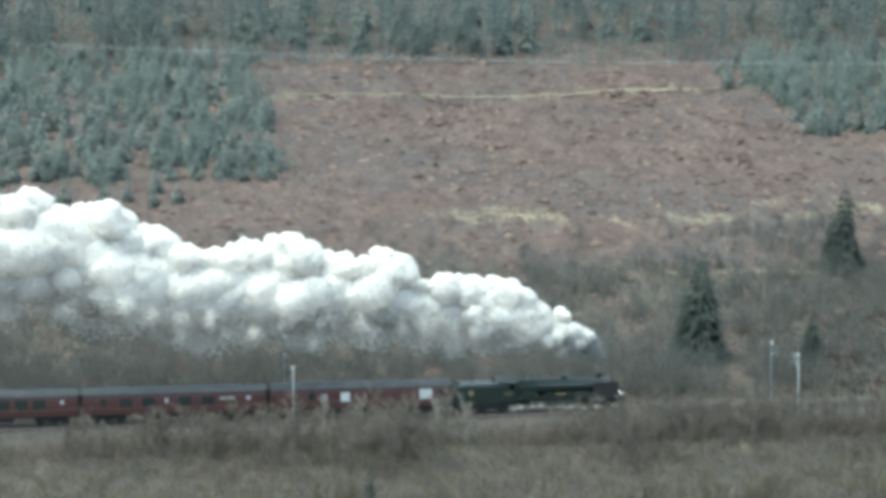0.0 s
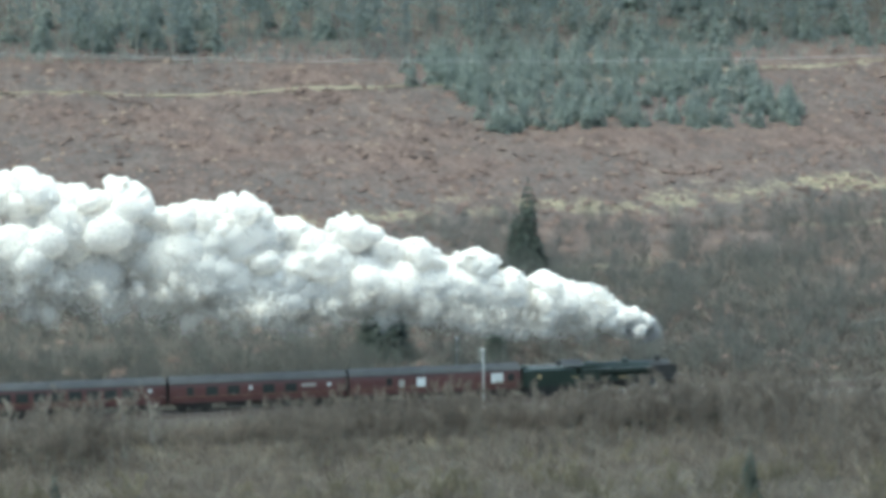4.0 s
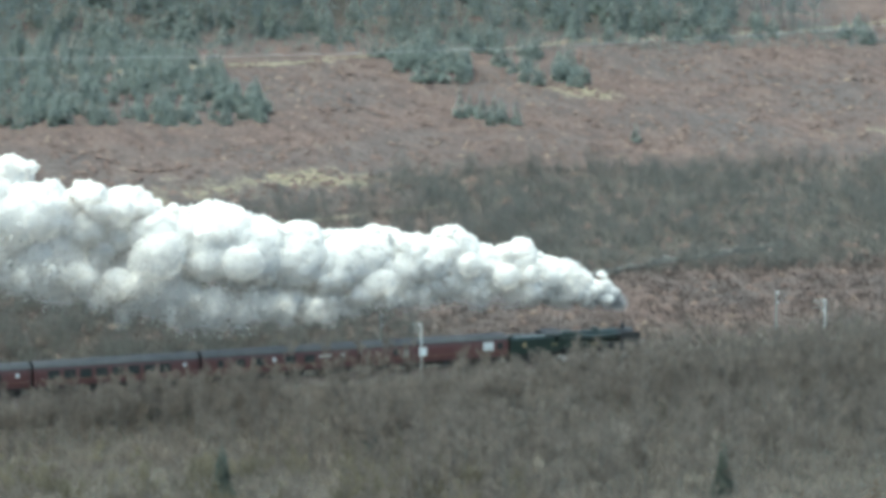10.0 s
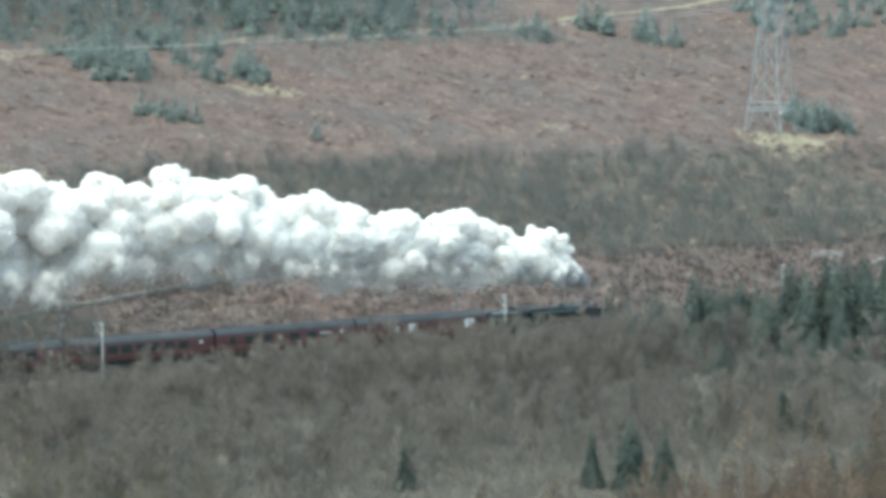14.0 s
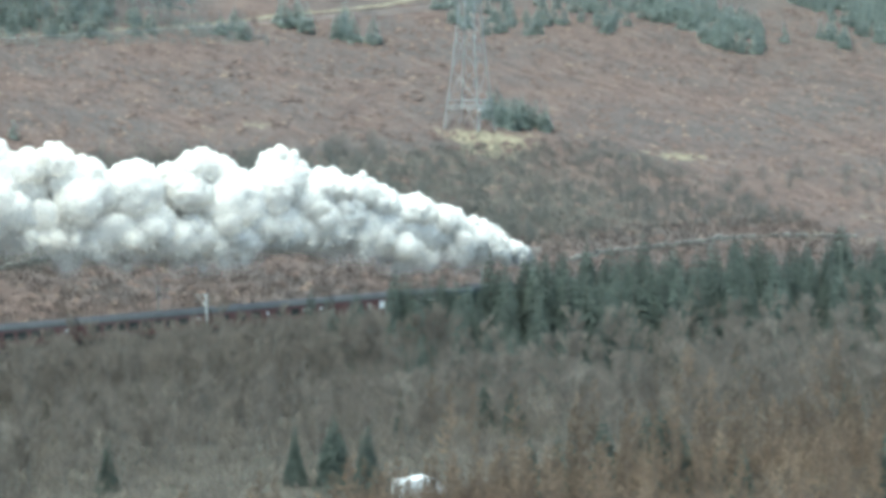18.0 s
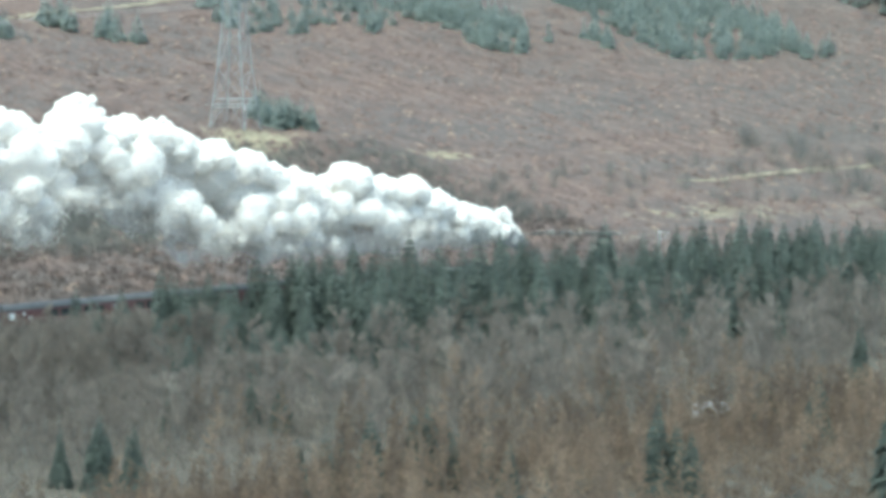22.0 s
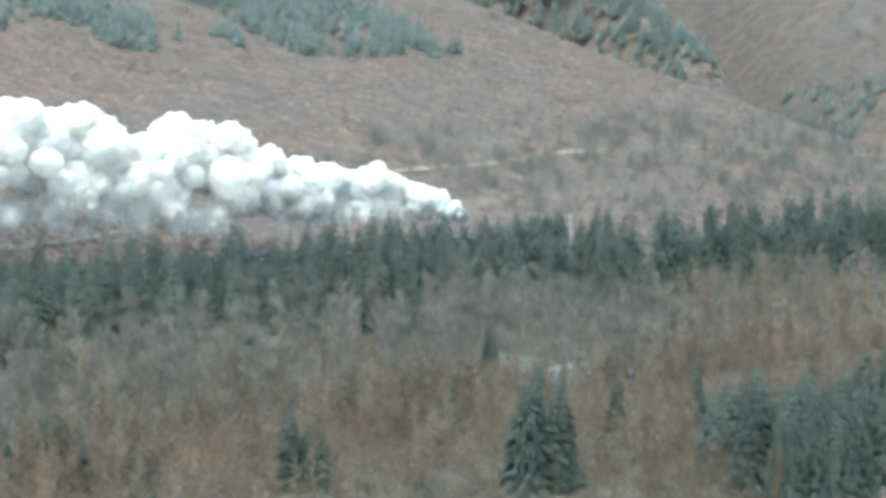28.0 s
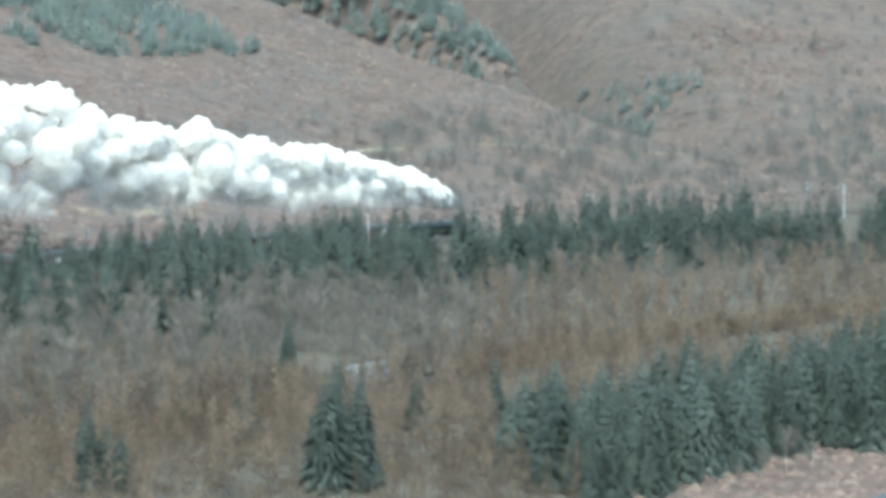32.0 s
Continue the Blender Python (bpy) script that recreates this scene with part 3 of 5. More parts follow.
    prism(rf, [(1.33, 3.28), (1.15, 3.55), (0.8, 3.75), (0.3, 3.88), (-0.3, 3.88), (-0.8, 3.75), (-1.15, 3.55), (-1.33, 3.28), (-1.28, 3.26), (1.28, 3.26)], -11.75, -9.3)
    part("cab_roof", rf, ROOF_GREY, root, "grey cab roof catching the light")
    cf = B()
    box(cf, -9.45, -9.38, -1.27, 1.27, 1.25, 3.3)
    part("cab_front", cf, GREEN, root)
    fr = B()
    for y in (-0.55, 0.55):
        box(fr, -11.6, 2.35, y - 0.03, y + 0.03, 0.7, 1.5)
    box(fr, 2.25, 2.4, -1.25, 1.25, 0.85, 1.35)
    box(fr, -11.7, -9.4, -1.25, 1.25, 1.1, 1.28)
    part("frames", fr, BLACK, root)
    for y in (-0.88, 0.88):
        bf = B()
        bar(bf, (2.4, y, 1.07), (2.85, y, 1.07), 0.09, 10)
        bar(bf, (2.82, y, 1.07), (2.88, y, 1.07), 0.24, 16)
        part("buffer", bf, BLACK, root)
        lp = B()
        box(lp, 2.32, 2.48, y - 0.1, y + 0.1, 1.55, 1.85, 0.02)
        lamp = part("headlamp", lp, WHITE, root, "small white headlamp")
        gl = B()
        bar(gl, (2.48, y, 1.72), (2.51, y, 1.72), 0.075, 12)
        part("lens", gl, LAMP_ON, lamp, "lit lamp lens")
    # wheels that turn, and the rods that go round with them
    for x, r in ((-3.4, 1.03), (-5.75, 1.03), (-8.1, 1.03), (0.75, 0.5), (-1.35, 0.5)):
        w = B()
        for y in (-0.78, 0.78):
            bmesh.ops.create_cone(w, cap_ends=False, segments=28, radius1=r, radius2=r, depth=0.14, matrix=Matrix.Translation((0, y, 0)) @ pose(0, 0, 0, 90, 0, 0))
            bmesh.ops.create_cone(w, cap_ends=False, segments=28, radius1=r - 0.1, radius2=r - 0.1, depth=0.14, matrix=Matrix.Translation((0, y, 0)) @ pose(0, 0, 0, 90, 0, 0))
            disc(w, 0, y, 0, 0.17, 0.2, 12)
            for k in range(12):
                a = 2 * math.pi * k / 12
                bar(w, (0.12 * math.cos(a), y, 0.12 * math.sin(a)), ((r - 0.06) * math.cos(a), y, (r - 0.06) * math.sin(a)), 0.035, 4)
        bar(w, (0, -0.8, 0), (0, 0.8, 0), 0.09, 8)
        ob = part("driving_wheelset" if r > 1 else "leading_wheelset", w, BLACK, root)
        ob.matrix_local = pose(x, 0, r)
        WHEELS.append((ob, x, r))
    for y, q in ((-0.98, 0.0), (0.98, 90.0)):
        rd = B()
        box(rd, -8.1 - 0.1, -3.4 + 0.1, y - 0.03, y + 0.03, -0.06, 0.06)
        for x in (-8.1, -5.75, -3.4):
            disc(rd, x, y, 0, 0.11, 0.1, 12)
        ob = part("coupling_rod", rd, BRIGHT, root, "bright steel coupling rod")
        RODS.append((ob, q))
    return root


def tender():
    root = tagged(new("tender"), "dark green tender loaded with coal", "tender")
    bd = B()
    prism(bd, [(1.30, 1.15), (1.32, 2.9), (1.15, 3.25), (1.08, 3.25), (1.08, 2.8), (-1.08, 2.8), (-1.08, 3.25), (-1.15, 3.25), (-1.32, 2.9), (-1.30, 1.15)], -3.2, 3.0)
    part("tank", bd, GREEN, root)
    for y in (-1, 1):
        rim = B()
        bar(rim, (-2.6, y * 1.12, 3.27), (2.9, y * 1.12, 3.27), 0.06, 6)
        part("rim", rim, GALV, root, "pale top edge")
        cr = B()
        bar(cr, (-1.3, y * 1.318, 2.25), (-1.3, y * 1.33, 2.25), 0.28, 16)
        part("crest", cr, CREAM, root, "round pale emblem")
    bk = B()
    box(bk, -3.25, -3.05, -1.25, 1.25, 1.15, 3.2)
    box(bk, 2.9, 3.0, -1.2, 1.2, 1.2, 3.1)
    part("end_plates", bk, GREEN, root)
    co = B()
    bmesh.ops.create_grid(co, x_segments=26, y_segments=12, size=1, matrix=Matrix.Translation((0.4, 0, 3.0)) @ Matrix.Diagonal((2.5, 1.05, 1, 1)))
    rnd = random.Random(5)
    for v in co.verts:
        v.co.z += rnd.uniform(-0.06, 0.16) + 0.35 * max(0, 1 - (v.co.y / 1.05) ** 2) * max(0, 1 - ((v.co.x - 0.4) / 2.5) ** 2) - 0.15
    part("coal", co, COAL, root, "heap of black coal")
    fr = B()
    box(fr, -3.3, 3.1, -1.25, 1.25, 1.0, 1.15)
    for y in (-1.0, 1.0):
        box(fr, -3.0, 2.9, y - 0.04, y + 0.04, 0.35, 1.05)
    part("frames", fr, BLACK, root)
    for x in (-2.2, 0.0, 2.2):
        w = B()
        for y in (-0.78, 0.78):
            disc(w, x, y, 0.65, 0.65, 0.14, 24)
        part("wheelset", w, BLACK, root)
    return root


WHEELS, RODS = [], []
LOCO = loco()
TENDER = tender()
TRAIN = [(LOCO, 0.0), (TENDER, -12.9 - 0.3)] + COACHES


# ---- trees and scrub ----
BARK_GREY = surface("grey_bark", [(0.13, 0.128, 0.115), (0.23, 0.225, 0.205)], 2.0, 0.9, 0.2, vary=0.25)
BARK_BROWN = surface("brown_bark", [(0.12, 0.10, 0.085), (0.20, 0.165, 0.14)], 2.0, 0.9, 0.2, vary=0.25)
BARK_PALE = surface("pale_birch_bark", [(0.34, 0.325, 0.295), (0.50, 0.48, 0.44)], 1.5, 0.85, 0.15, vary=0.2)
TWIG_PALE = leafy(surface("pale_birch_twigs", [(0.22, 0.196, 0.17), (0.37, 0.335, 0.29)], 0.3, 0.9, vary=0.2), 0.45)
TWIG_GREY = leafy(surface("grey_twigs", [(0.136, 0.117, 0.101), (0.255, 0.221, 0.189), (0.345, 0.302, 0.256)], 0.2, 0.9, vary=0.22), 0.45)
TWIG_BROWN = leafy(surface("brown_bramble", [(0.14, 0.116, 0.097), (0.26, 0.218, 0.182)], 0.2, 0.9), 0.45)
TWIG_OLIVE = leafy(surface("olive_grey_twigs", [(0.136, 0.134, 0.120), (0.185, 0.182, 0.165)], 0.3, 0.9, vary=0.12), 0.5)
TWIG_RUST = leafy(surface("rusty_larch_twigs", [(0.082, 0.063, 0.051), (0.235, 0.178, 0.131), (0.40, 0.304, 0.215)], 0.2, 0.9, vary=0.3), 0.45)
TWIG_STRAW = leafy(surface("straw_willow_twigs", [(0.14, 0.124, 0.092), (0.29, 0.258, 0.178)], 0.3, 0.9, vary=0.25), 0.45)
LING = leafy(surface("dark_ling", [(0.074, 0.061, 0.055), (0.135, 0.111, 0.098)], 0.2, 0.9), 0.4)
NEEDLES = leafy(surface("spruce_needles", [(0.110, 0.128, 0.114), (0.152, 0.174, 0.154)], 0.5, 0.9, vary=0.25, spec=0.0), 0.45)
# Young spruce needles far paler than the valley's: haze is put into the colour.
NEEDLES_YOUNG_HAZED = leafy(surface("hazed_young_needles", [(0.240, 0.275, 0.256), (0.295, 0.332, 0.308)], 0.3, 0.9, vary=0.12, spec=0.0), 0.55)
# Hilltop needles also painted pale and bluish to stand in for hazy air.
NEEDLES_FAR_HAZED = leafy(surface("hazed_far_needles", [(0.21, 0.245, 0.232), (0.265, 0.30, 0.285)], 0.3, 0.9, vary=0.12, spec=0.0), 0.55)


class Shape:
    """Gathers triangles."""

    def __init__(self):
        self.v, self.f = [], []

    def stem(self, a, b, r0, r1):
        a, b = Vector(a), Vector(b)
        d = (b - a).normalized()
        u = d.orthogonal().normalized()
        w = d.cross(u)
        k = len(self.v)
        for p, r in ((a, r0), (b, r1)):
            for j in range(3):
                q = 2.0944 * j
                self.v.append(p + u * (r * math.cos(q)) + w * (r * math.sin(q)))
        for j in range(3):
            i = (j + 1) % 3
            self.f += [(k + j, k + i, k + 3 + i), (k + j, k + 3 + i, k + 3 + j)]

    def blade(self, a, b, width, rnd):
        a, b = Vector(a), Vector(b)
        u = (b - a).cross(Vector((rnd.uniform(-1, 1), rnd.uniform(-1, 1), rnd.uniform(-0.4, 0.4))))
        if u.length < 1e-6:
            return
        u = u.normalized() * (width / 2)
        k = len(self.v)
        self.v += [a + u, a - u, b]
        self.f.append((k, k + 1, k + 2))

    def mesh(self, name, material):
        me = bpy.data.meshes.new(name)
        me.from_pydata([tuple(p) for p in self.v], [], self.f)
        me.materials.append(material)
        return me

    def arrays(self):
        return np.array([tuple(p) for p in self.v], float), np.array(self.f, int)


def way(rnd, up0, up1):
    a = rnd.uniform(0, 2 * math.pi)
    e = rnd.uniform(up0, up1)
    return Vector((math.cos(a) * math.cos(e), math.sin(a) * math.cos(e), math.sin(e)))


def bare_tree(seed, h, spread, stems=1, twig=0.06, bole=0.0075):
    """A leafless broadleaf tree: wood, then a fine crown of twigs."""
    rnd = random.Random(seed)
    wood, crown = Shape(), Shape()
    for st in range(stems):
        foot = Vector((rnd.uniform(-0.3, 0.3), rnd.uniform(-0.3, 0.3), -0.3)) * (1 if stems > 1 else 0.2)
        lean = way(rnd, 1.15, 1.5) if stems > 1 else way(rnd, 1.4, 1.55)
        pts = [foot]
        for k in range(4):
            pts.append(pts[-1] + (lean + way(rnd, -0.2, 0.6) * 0.16).normalized() * h * 0.22)
        r = bole * h
        for k in range(4):
            wood.stem(pts[k], pts[k + 1], r * (1 - 0.22 * k), r * (0.78 - 0.22 * k))
        for k in range(10 if stems == 1 else 3):
            f = rnd.uniform(0.22, 0.98)
            p = pts[0].lerp(pts[4], f)
            d = way(rnd, 0.45, 1.15)
            ln = spread * rnd.uniform(0.55, 1.0) * (1.15 - 0.55 * f)
            m = p + d * ln * 0.55
            e = m + (d + Vector((0, 0, 0.55))).normalized() * ln * 0.55
            wood.stem(p, m, r * 0.38, r * 0.25)
            wood.stem(m, e, r * 0.25, r * 0.08)
            for j in range(6 if stems == 1 else 7):
                q = p.lerp(m, rnd.uniform(0.4, 1)) if j < 3 else m.lerp(e, rnd.uniform(0, 1))
                b = q + (d * 0.6 + way(rnd, 0.0, 1.1)).normalized() * rnd.uniform(0.35, 0.75) * ln * 0.5
                crown.blade(q, b, 0.05, rnd)
                for i in range(8):
                    c = q.lerp(b, rnd.uniform(0.15, 1.0))
                    crown.blade(c, c + (way(rnd, -0.1, 1.25) + Vector((0, 0, 0.4))) * rnd.uniform(0.4, 1.05) * (h / 9) ** 0.5, twig, rnd)
    return wood, crown


def larch(seed, h):
    """A leafless larch: a narrow pointed cone of fine rising twigs."""
    rnd = random.Random(seed)
    wood, crown = Shape(), Shape()
    wood.stem((0, 0, -0.3), (0, 0, h * 0.6), 0.010 * h, 0.006 * h)
    wood.stem((0, 0, h * 0.6), (0.1, 0, h), 0.006 * h, 0.01)
    k = int(h * 4.5)
    for i in range(k):
        f = 0.08 + 0.9 * i / k
        ln = h * 0.25 * (1.02 - f) ** 0.75 * rnd.uniform(0.6, 1.1) + 0.15
        d = way(rnd, 0.1, 0.7)
        p = Vector((0, 0, f * h))
        e = p + d * ln
        crown.blade(p, e, 0.04, rnd)
        for j in range(int(6 + ln * 5)):
            c = p.lerp(e, rnd.uniform(0.15, 1))
            crown.blade(c, c + (way(rnd, -0.3, 1.3) + Vector((0, 0, 0.35))) * rnd.uniform(0.25, 0.6), 0.10, rnd)
    return wood, crown


def spruce(seed, h, width=0.2, boughs=620, size=1.0, fringe=True):
    """A spire of drooping boughs in loose whorls round a straight stem."""
    rnd = random.Random(seed)
    wood, crown = Shape(), Shape()
    wood.stem((0, 0, -0.3), (0, 0, h * 0.97), 0.012 * h, 0.02)
    crown.blade((0, 0, h * 0.92), (0, 0, h * 1.02), 0.14, rnd)
    whorls = int(h * 1.25)
    for i in range(boughs):
        f = 0.03 + 0.95 * (1 - rnd.random() ** 0.55)
        f = (round(f * whorls) + rnd.uniform(-0.32, 0.32)) / whorls
        f = min(0.985, max(0.02, f))
        reach = (h * width * (1.0 - f) ** 0.9 + 0.16) * rnd.uniform(0.5, 1.15) * (1 + 0.12 * math.sin(seed + 9 * f))
        a = rnd.uniform(0, 6.283)
        out, across = Vector((math.cos(a), math.sin(a), 0)), Vector((-math.sin(a), math.cos(a), 0))
        droop = rnd.uniform(0.2, 0.6)
        p = Vector((0, 0, f * h)) + out * reach * 0.25
        e = Vector((0, 0, f * h - droop * reach)) + out * reach
        w = (across + Vector((0, 0, rnd.uniform(-0.8, 0.8)))).normalized() * (0.11 * reach + 0.09) * size
        m = p.lerp(e, 0.6) + Vector((0, 0, 0.06 * reach))
        k = len(crown.v)
        crown.v += [p, m + w, m - w, e]
        crown.f += [(k, k + 1, k + 2), (k + 1, k + 3, k + 2)]
        t = m - w * 1.3 * rnd.choice((-1, 1))
        if fringe:
            crown.blade(m, t + out * 0.22 * reach - Vector((0, 0, 0.25 * reach)), 0.2 * size, rnd)
    return wood, crown


def pine(seed, h):
    """A tall plantation pine: bare pale stem, thin feathery crown."""
    rnd = random.Random(seed)
    wood, crown = Shape(), Shape()
    wood.stem((0, 0, -0.3), (rnd.uniform(-0.3, 0.3), 0, h * 0.95), 0.0125 * h, 0.06)
    for i in range(34):
        f = rnd.uniform(0.15, 1.0)
        ln = h * 0.15 * (1.25 - f) * rnd.uniform(0.6, 1.2)
        d = way(rnd, 0.0, 0.5)
        p = Vector((0, 0, f * h))
        for j in range(7):
            c = p + d * ln * rnd.uniform(0.2, 1)
            crown.blade(c, c + way(rnd, -0.5, 0.9) * rnd.uniform(0.5, 1.1), 0.34, rnd)
    return wood, crown


def scrub_dome(seed, h):
    """A many-stemmed thicket with a rounded crown of fine upright twigs."""
    rnd = random.Random(seed)
    wood, crown = Shape(), Shape()
    limbs = []
    for k in range(7):
        d = way(rnd, 0.75, 1.45)
        e = Vector((d.x * 0.9, d.y * 0.9, d.z)) * h * rnd.uniform(0.6, 0.85)
        wood.stem((d.x * 0.2, d.y * 0.2, -0.3), e * 0.5, 0.05, 0.035)
        wood.stem(e * 0.5, e, 0.035, 0.012)
        limbs.append(e)
    lump = [(way(rnd, 0.2, 1.3), rnd.uniform(-0.2, 0.12)) for _ in range(5)]
    for k in range(400):
        d = way(rnd, 0.05, 1.5)
        r = 0.95 + sum(q for v, q in lump if v.dot(d) > 0.75)
        q = Vector((d.x * 0.62, d.y * 0.62, d.z * 0.95)) * h * r * rnd.random() ** 0.4
        up = (d * 0.7 + Vector((0, 0, 0.8)) + way(rnd, -0.6, 0.6) * 0.5).normalized()
        ln = rnd.uniform(0.07, 0.15) * h
        crown.blade(q - up * ln, q, 0.065, rnd)
    return wood, crown


def bush(seed, h):
    rnd = random.Random(seed)
    wood, crown = Shape(), Shape()
    for k in range(10):
        d = way(rnd, 0.6, 1.45)
        e = d * h * rnd.uniform(0.6, 1.0)
        wood.stem((d.x * 0.15, d.y * 0.15, -0.2), e, 0.022, 0.008)
        for j in range(6):
            q = e * rnd.uniform(0.3, 1)
            b = q + (d + way(rnd, 0, 1.2)).normalized() * h * rnd.uniform(0.15, 0.35)
            crown.blade(q, b, 0.03, rnd)
            for i in range(7):
                c = q.lerp(b, rnd.random())
                crown.blade(c, c + (way(rnd, 0.3, 1.4) + Vector((0, 0, 0.4))) * rnd.uniform(0.2, 0.5), 0.055, rnd)
    return wood, crown


def grove(kind, makers, sites, bark, leaf, label, category, group, most=300, stuff_name="woodland", stuff_label=""):
    """Sites are (x, y, size). The first ones become trees of their own on shared meshes; the rest are joined."""
    pairs = []
    for mk in makers:
        wood, crown = mk
        pairs.append((wood, crown, wood.mesh("trunk", bark), crown.mesh("crown", leaf)))
    rnd = random.Random(len(sites))
    for i, (x, y, k) in enumerate(sites[:most]):
        wood, crown, wm, cm = pairs[i % len(pairs)]
        root = tagged(new(kind), label, category, group)
        root.matrix_world = Matrix.Translation((x, y, ground_at(x, y) - 0.15)) @ pose(0, 0, 0, 0, 0, rnd.uniform(0, 360)) @ Matrix.Scale(k, 4)
        for name, me in (("trunk", wm), ("crown", cm)):
            o = new(name, me)
            o.parent = root
    rest = sites[most:]
    if rest:
        root = tagged(new(stuff_name), stuff_label, "woodland", kind="stuff")
        for j, material, name in ((0, bark, "trunks"), (1, leaf, "crowns")):
            V, F, base = [], [], 0
            arr = [p[j].arrays() for p in pairs]
            r2 = random.Random(7)
            for i, (x, y, k) in enumerate(rest):
                v, f = arr[i % len(arr)]
                a = r2.uniform(0, 6.28)
                c, s = math.cos(a), math.sin(a)
                V.append(np.stack([k * (c * v[:, 0] - s * v[:, 1]) + x, k * (s * v[:, 0] + c * v[:, 1]) + y, k * v[:, 2] + ground_at(x, y) - 0.15], -1))
                F.append(f + base)
                base += len(v)
            V, F = np.concatenate(V), np.concatenate(F)
            me = bpy.data.meshes.new(name)
            me.vertices.add(len(V))
            me.vertices.foreach_set("co", V.ravel())
            me.loops.add(F.size)
            me.loops.foreach_set("vertex_index", F.ravel())
            me.polygons.add(len(F))
            me.polygons.foreach_set("loop_start", np.arange(0, F.size, 3))
            me.polygons.foreach_set("loop_total", np.full(len(F), 3))
            me.update(calc_edges=True)
            me.materials.append(material)
            o = new(name, me)
            o.parent = root
            tagged(o, kind="stuff")


PLACE = random.Random(21)


def strew(s0, s1, n0, n1, count, k0=0.75, k1=1.2, gap=2.0, tilt=0.0, keep=None):
    """Sites in a stretch along the line; tilt: shift of the offset per metre along."""
    got = []
    tries = 0
    while len(got) < count and tries < count * 12:
        tries += 1
        s, n = PLACE.uniform(s0, s1), PLACE.uniform(n0, n1)
        n += tilt * (s - s0)
        x, y = on_line(s, n)
        if keep and not keep(s, n):
            continue
        if any((x - a) ** 2 + (y - b) ** 2 < gap * gap for a, b, _ in got[-160:]):
            continue
        got.append((x, y, PLACE.uniform(k0, k1)))
    return got


def off_road(s, n):
    return not -88.5 < n < -76.5 and not (298 < s < 309 and -110 < n < -66)


# spruces: the belt below the line, the plantation by the field, single trees on the hill
spruces = []
spruces += strew(206, 213, -20, -13, 8, 0.68, 0.85, 1.6) + strew(217.5, 229, -22, -13, 16, 0.78, 1.0, 1.7) + strew(235, 247, -24, -12, 16, 0.85, 1.1, 1.8) + strew(205, 240, -40, -26, 16, 0.6, 0.8, 2.6)
spruces += strew(245, 300, -30, -11, 84, 0.85, 1.15, 1.9)
spruces += strew(300, 380, -32, -11, 100, 0.85, 1.15, 2.0)
spruces += strew(246, 300, -151, -134, 44, 0.8, 1.15, 2.8) + strew(300, 350, -157, -138, 44, 0.9, 1.2, 2.8)
spruces += strew(222, 232, -132, -124, 5, 0.95, 1.15, 2.2)
low_spruces = [(181.8, -90.3, 0.46), (175.4, -91, 0.4), (191.0, -91.2, 0.57), (191.6, -95.4, 0.43), (195.9, -96.8, 0.41), (207.7, -109.7, 0.81), (209.2, -113.0, 0.46), (260.5, -105.4, 0.76),
               (259.1, -109.6, 0.52), (250.0, -91.0, 0.47), (243.3, -102.4, 0.45), (266.7, -112.6, 0.47), (243.1, -72.1, 0.42), (193.5, -102.3, 0.4), (166.0, -71.0, 0.5),
               (166.7, -74.8, 0.45), (177.9, -92, 0.5), (183.1, -93, 0.6), (192.4, -92, 0.63), (162.4, -68.9, 0.41), (144.3, -61.9, 0.4), (201.4, -53.2, 0.4)]
low_spruces += [(164.8, -72.0, 0.51), (162.7, -68.5, 0.41), (174.1, -92.1, 0.5), (233.7, -90.6, 0.4), (194.2, -92.9, 0.45), (170.3, -71.1, 0.41), (292.3, -74.7, 0.59),
                (267.0, -113.0, 0.47), (209.4, -110.9, 0.51), (229.7, -90.7, 0.51), (244.3, -71.9, 0.4), (249.5, -99.4, 0.52), (245.1, -94.5, 0.52), (273.6, -120.1, 0.64)]
spruces += [(*on_line(s, n), min(0.85, k * 1.35)) for s, n, k in low_spruces]
spruces += strew(238, 262, -153, -140, 14, 0.7, 1.0, 2.4)
spruces += [(*on_line(s, n), k) for s, n, k in ((77.4, 23.7, 1.2), (76, 26, 0.8), (106.5, 61, 1.1), (105, 62, 0.7), (90, 20, 0.6), (30, -38, 0.55), (120, -30, 0.5), (99, -40, 0.5), (200, -60, 0.6), (190, -52, 0.5))]
more_belt = strew(380, 480, -36, -11, 120, 0.82, 1.12, 1.9) + strew(240, 380, -44, -28, 60, 0.7, 1.05, 2.8) + strew(480, 640, -60, -11, 120, 0.8, 1.2, 3.0) + strew(345, 420, -150, -128, 30, 0.8, 1.2, 3.5)
# young plantations on the hill
young = strew(-60, 36, 112, 186, 760, 0.32, 0.55, 1.2) + strew(122, 180, 132, 184, 330, 0.32, 0.55, 1.3) + strew(-60, 20, 100, 116, 30, 0.3, 0.5, 2.5)
young += strew(216, 232, 158, 178, 22, 0.45, 0.75, 2) + strew(238, 250, 150, 192, 22, 0.4, 0.75, 2.2) + strew(214, 224, 130, 142, 7, 0.35, 0.55, 2)
young += strew(331, 339, 110, 124, 20, 0.45, 0.66, 1.4) + strew(312, 342, 182, 200, 14, 0.5, 0.8, 2.5) + strew(366, 404, 186, 225, 60, 0.4, 0.6, 2.0) + strew(408, 421, 168, 215, 50, 0.45, 0.7, 1.7)
young += strew(422, 430, 174, 215, 24, 0.45, 0.7, 1.8) + strew(439, 444, 172, 186, 8, 0.45, 0.65, 1.5) + strew(450, 490, 162, 225, 230, 0.4, 0.65, 1.7)
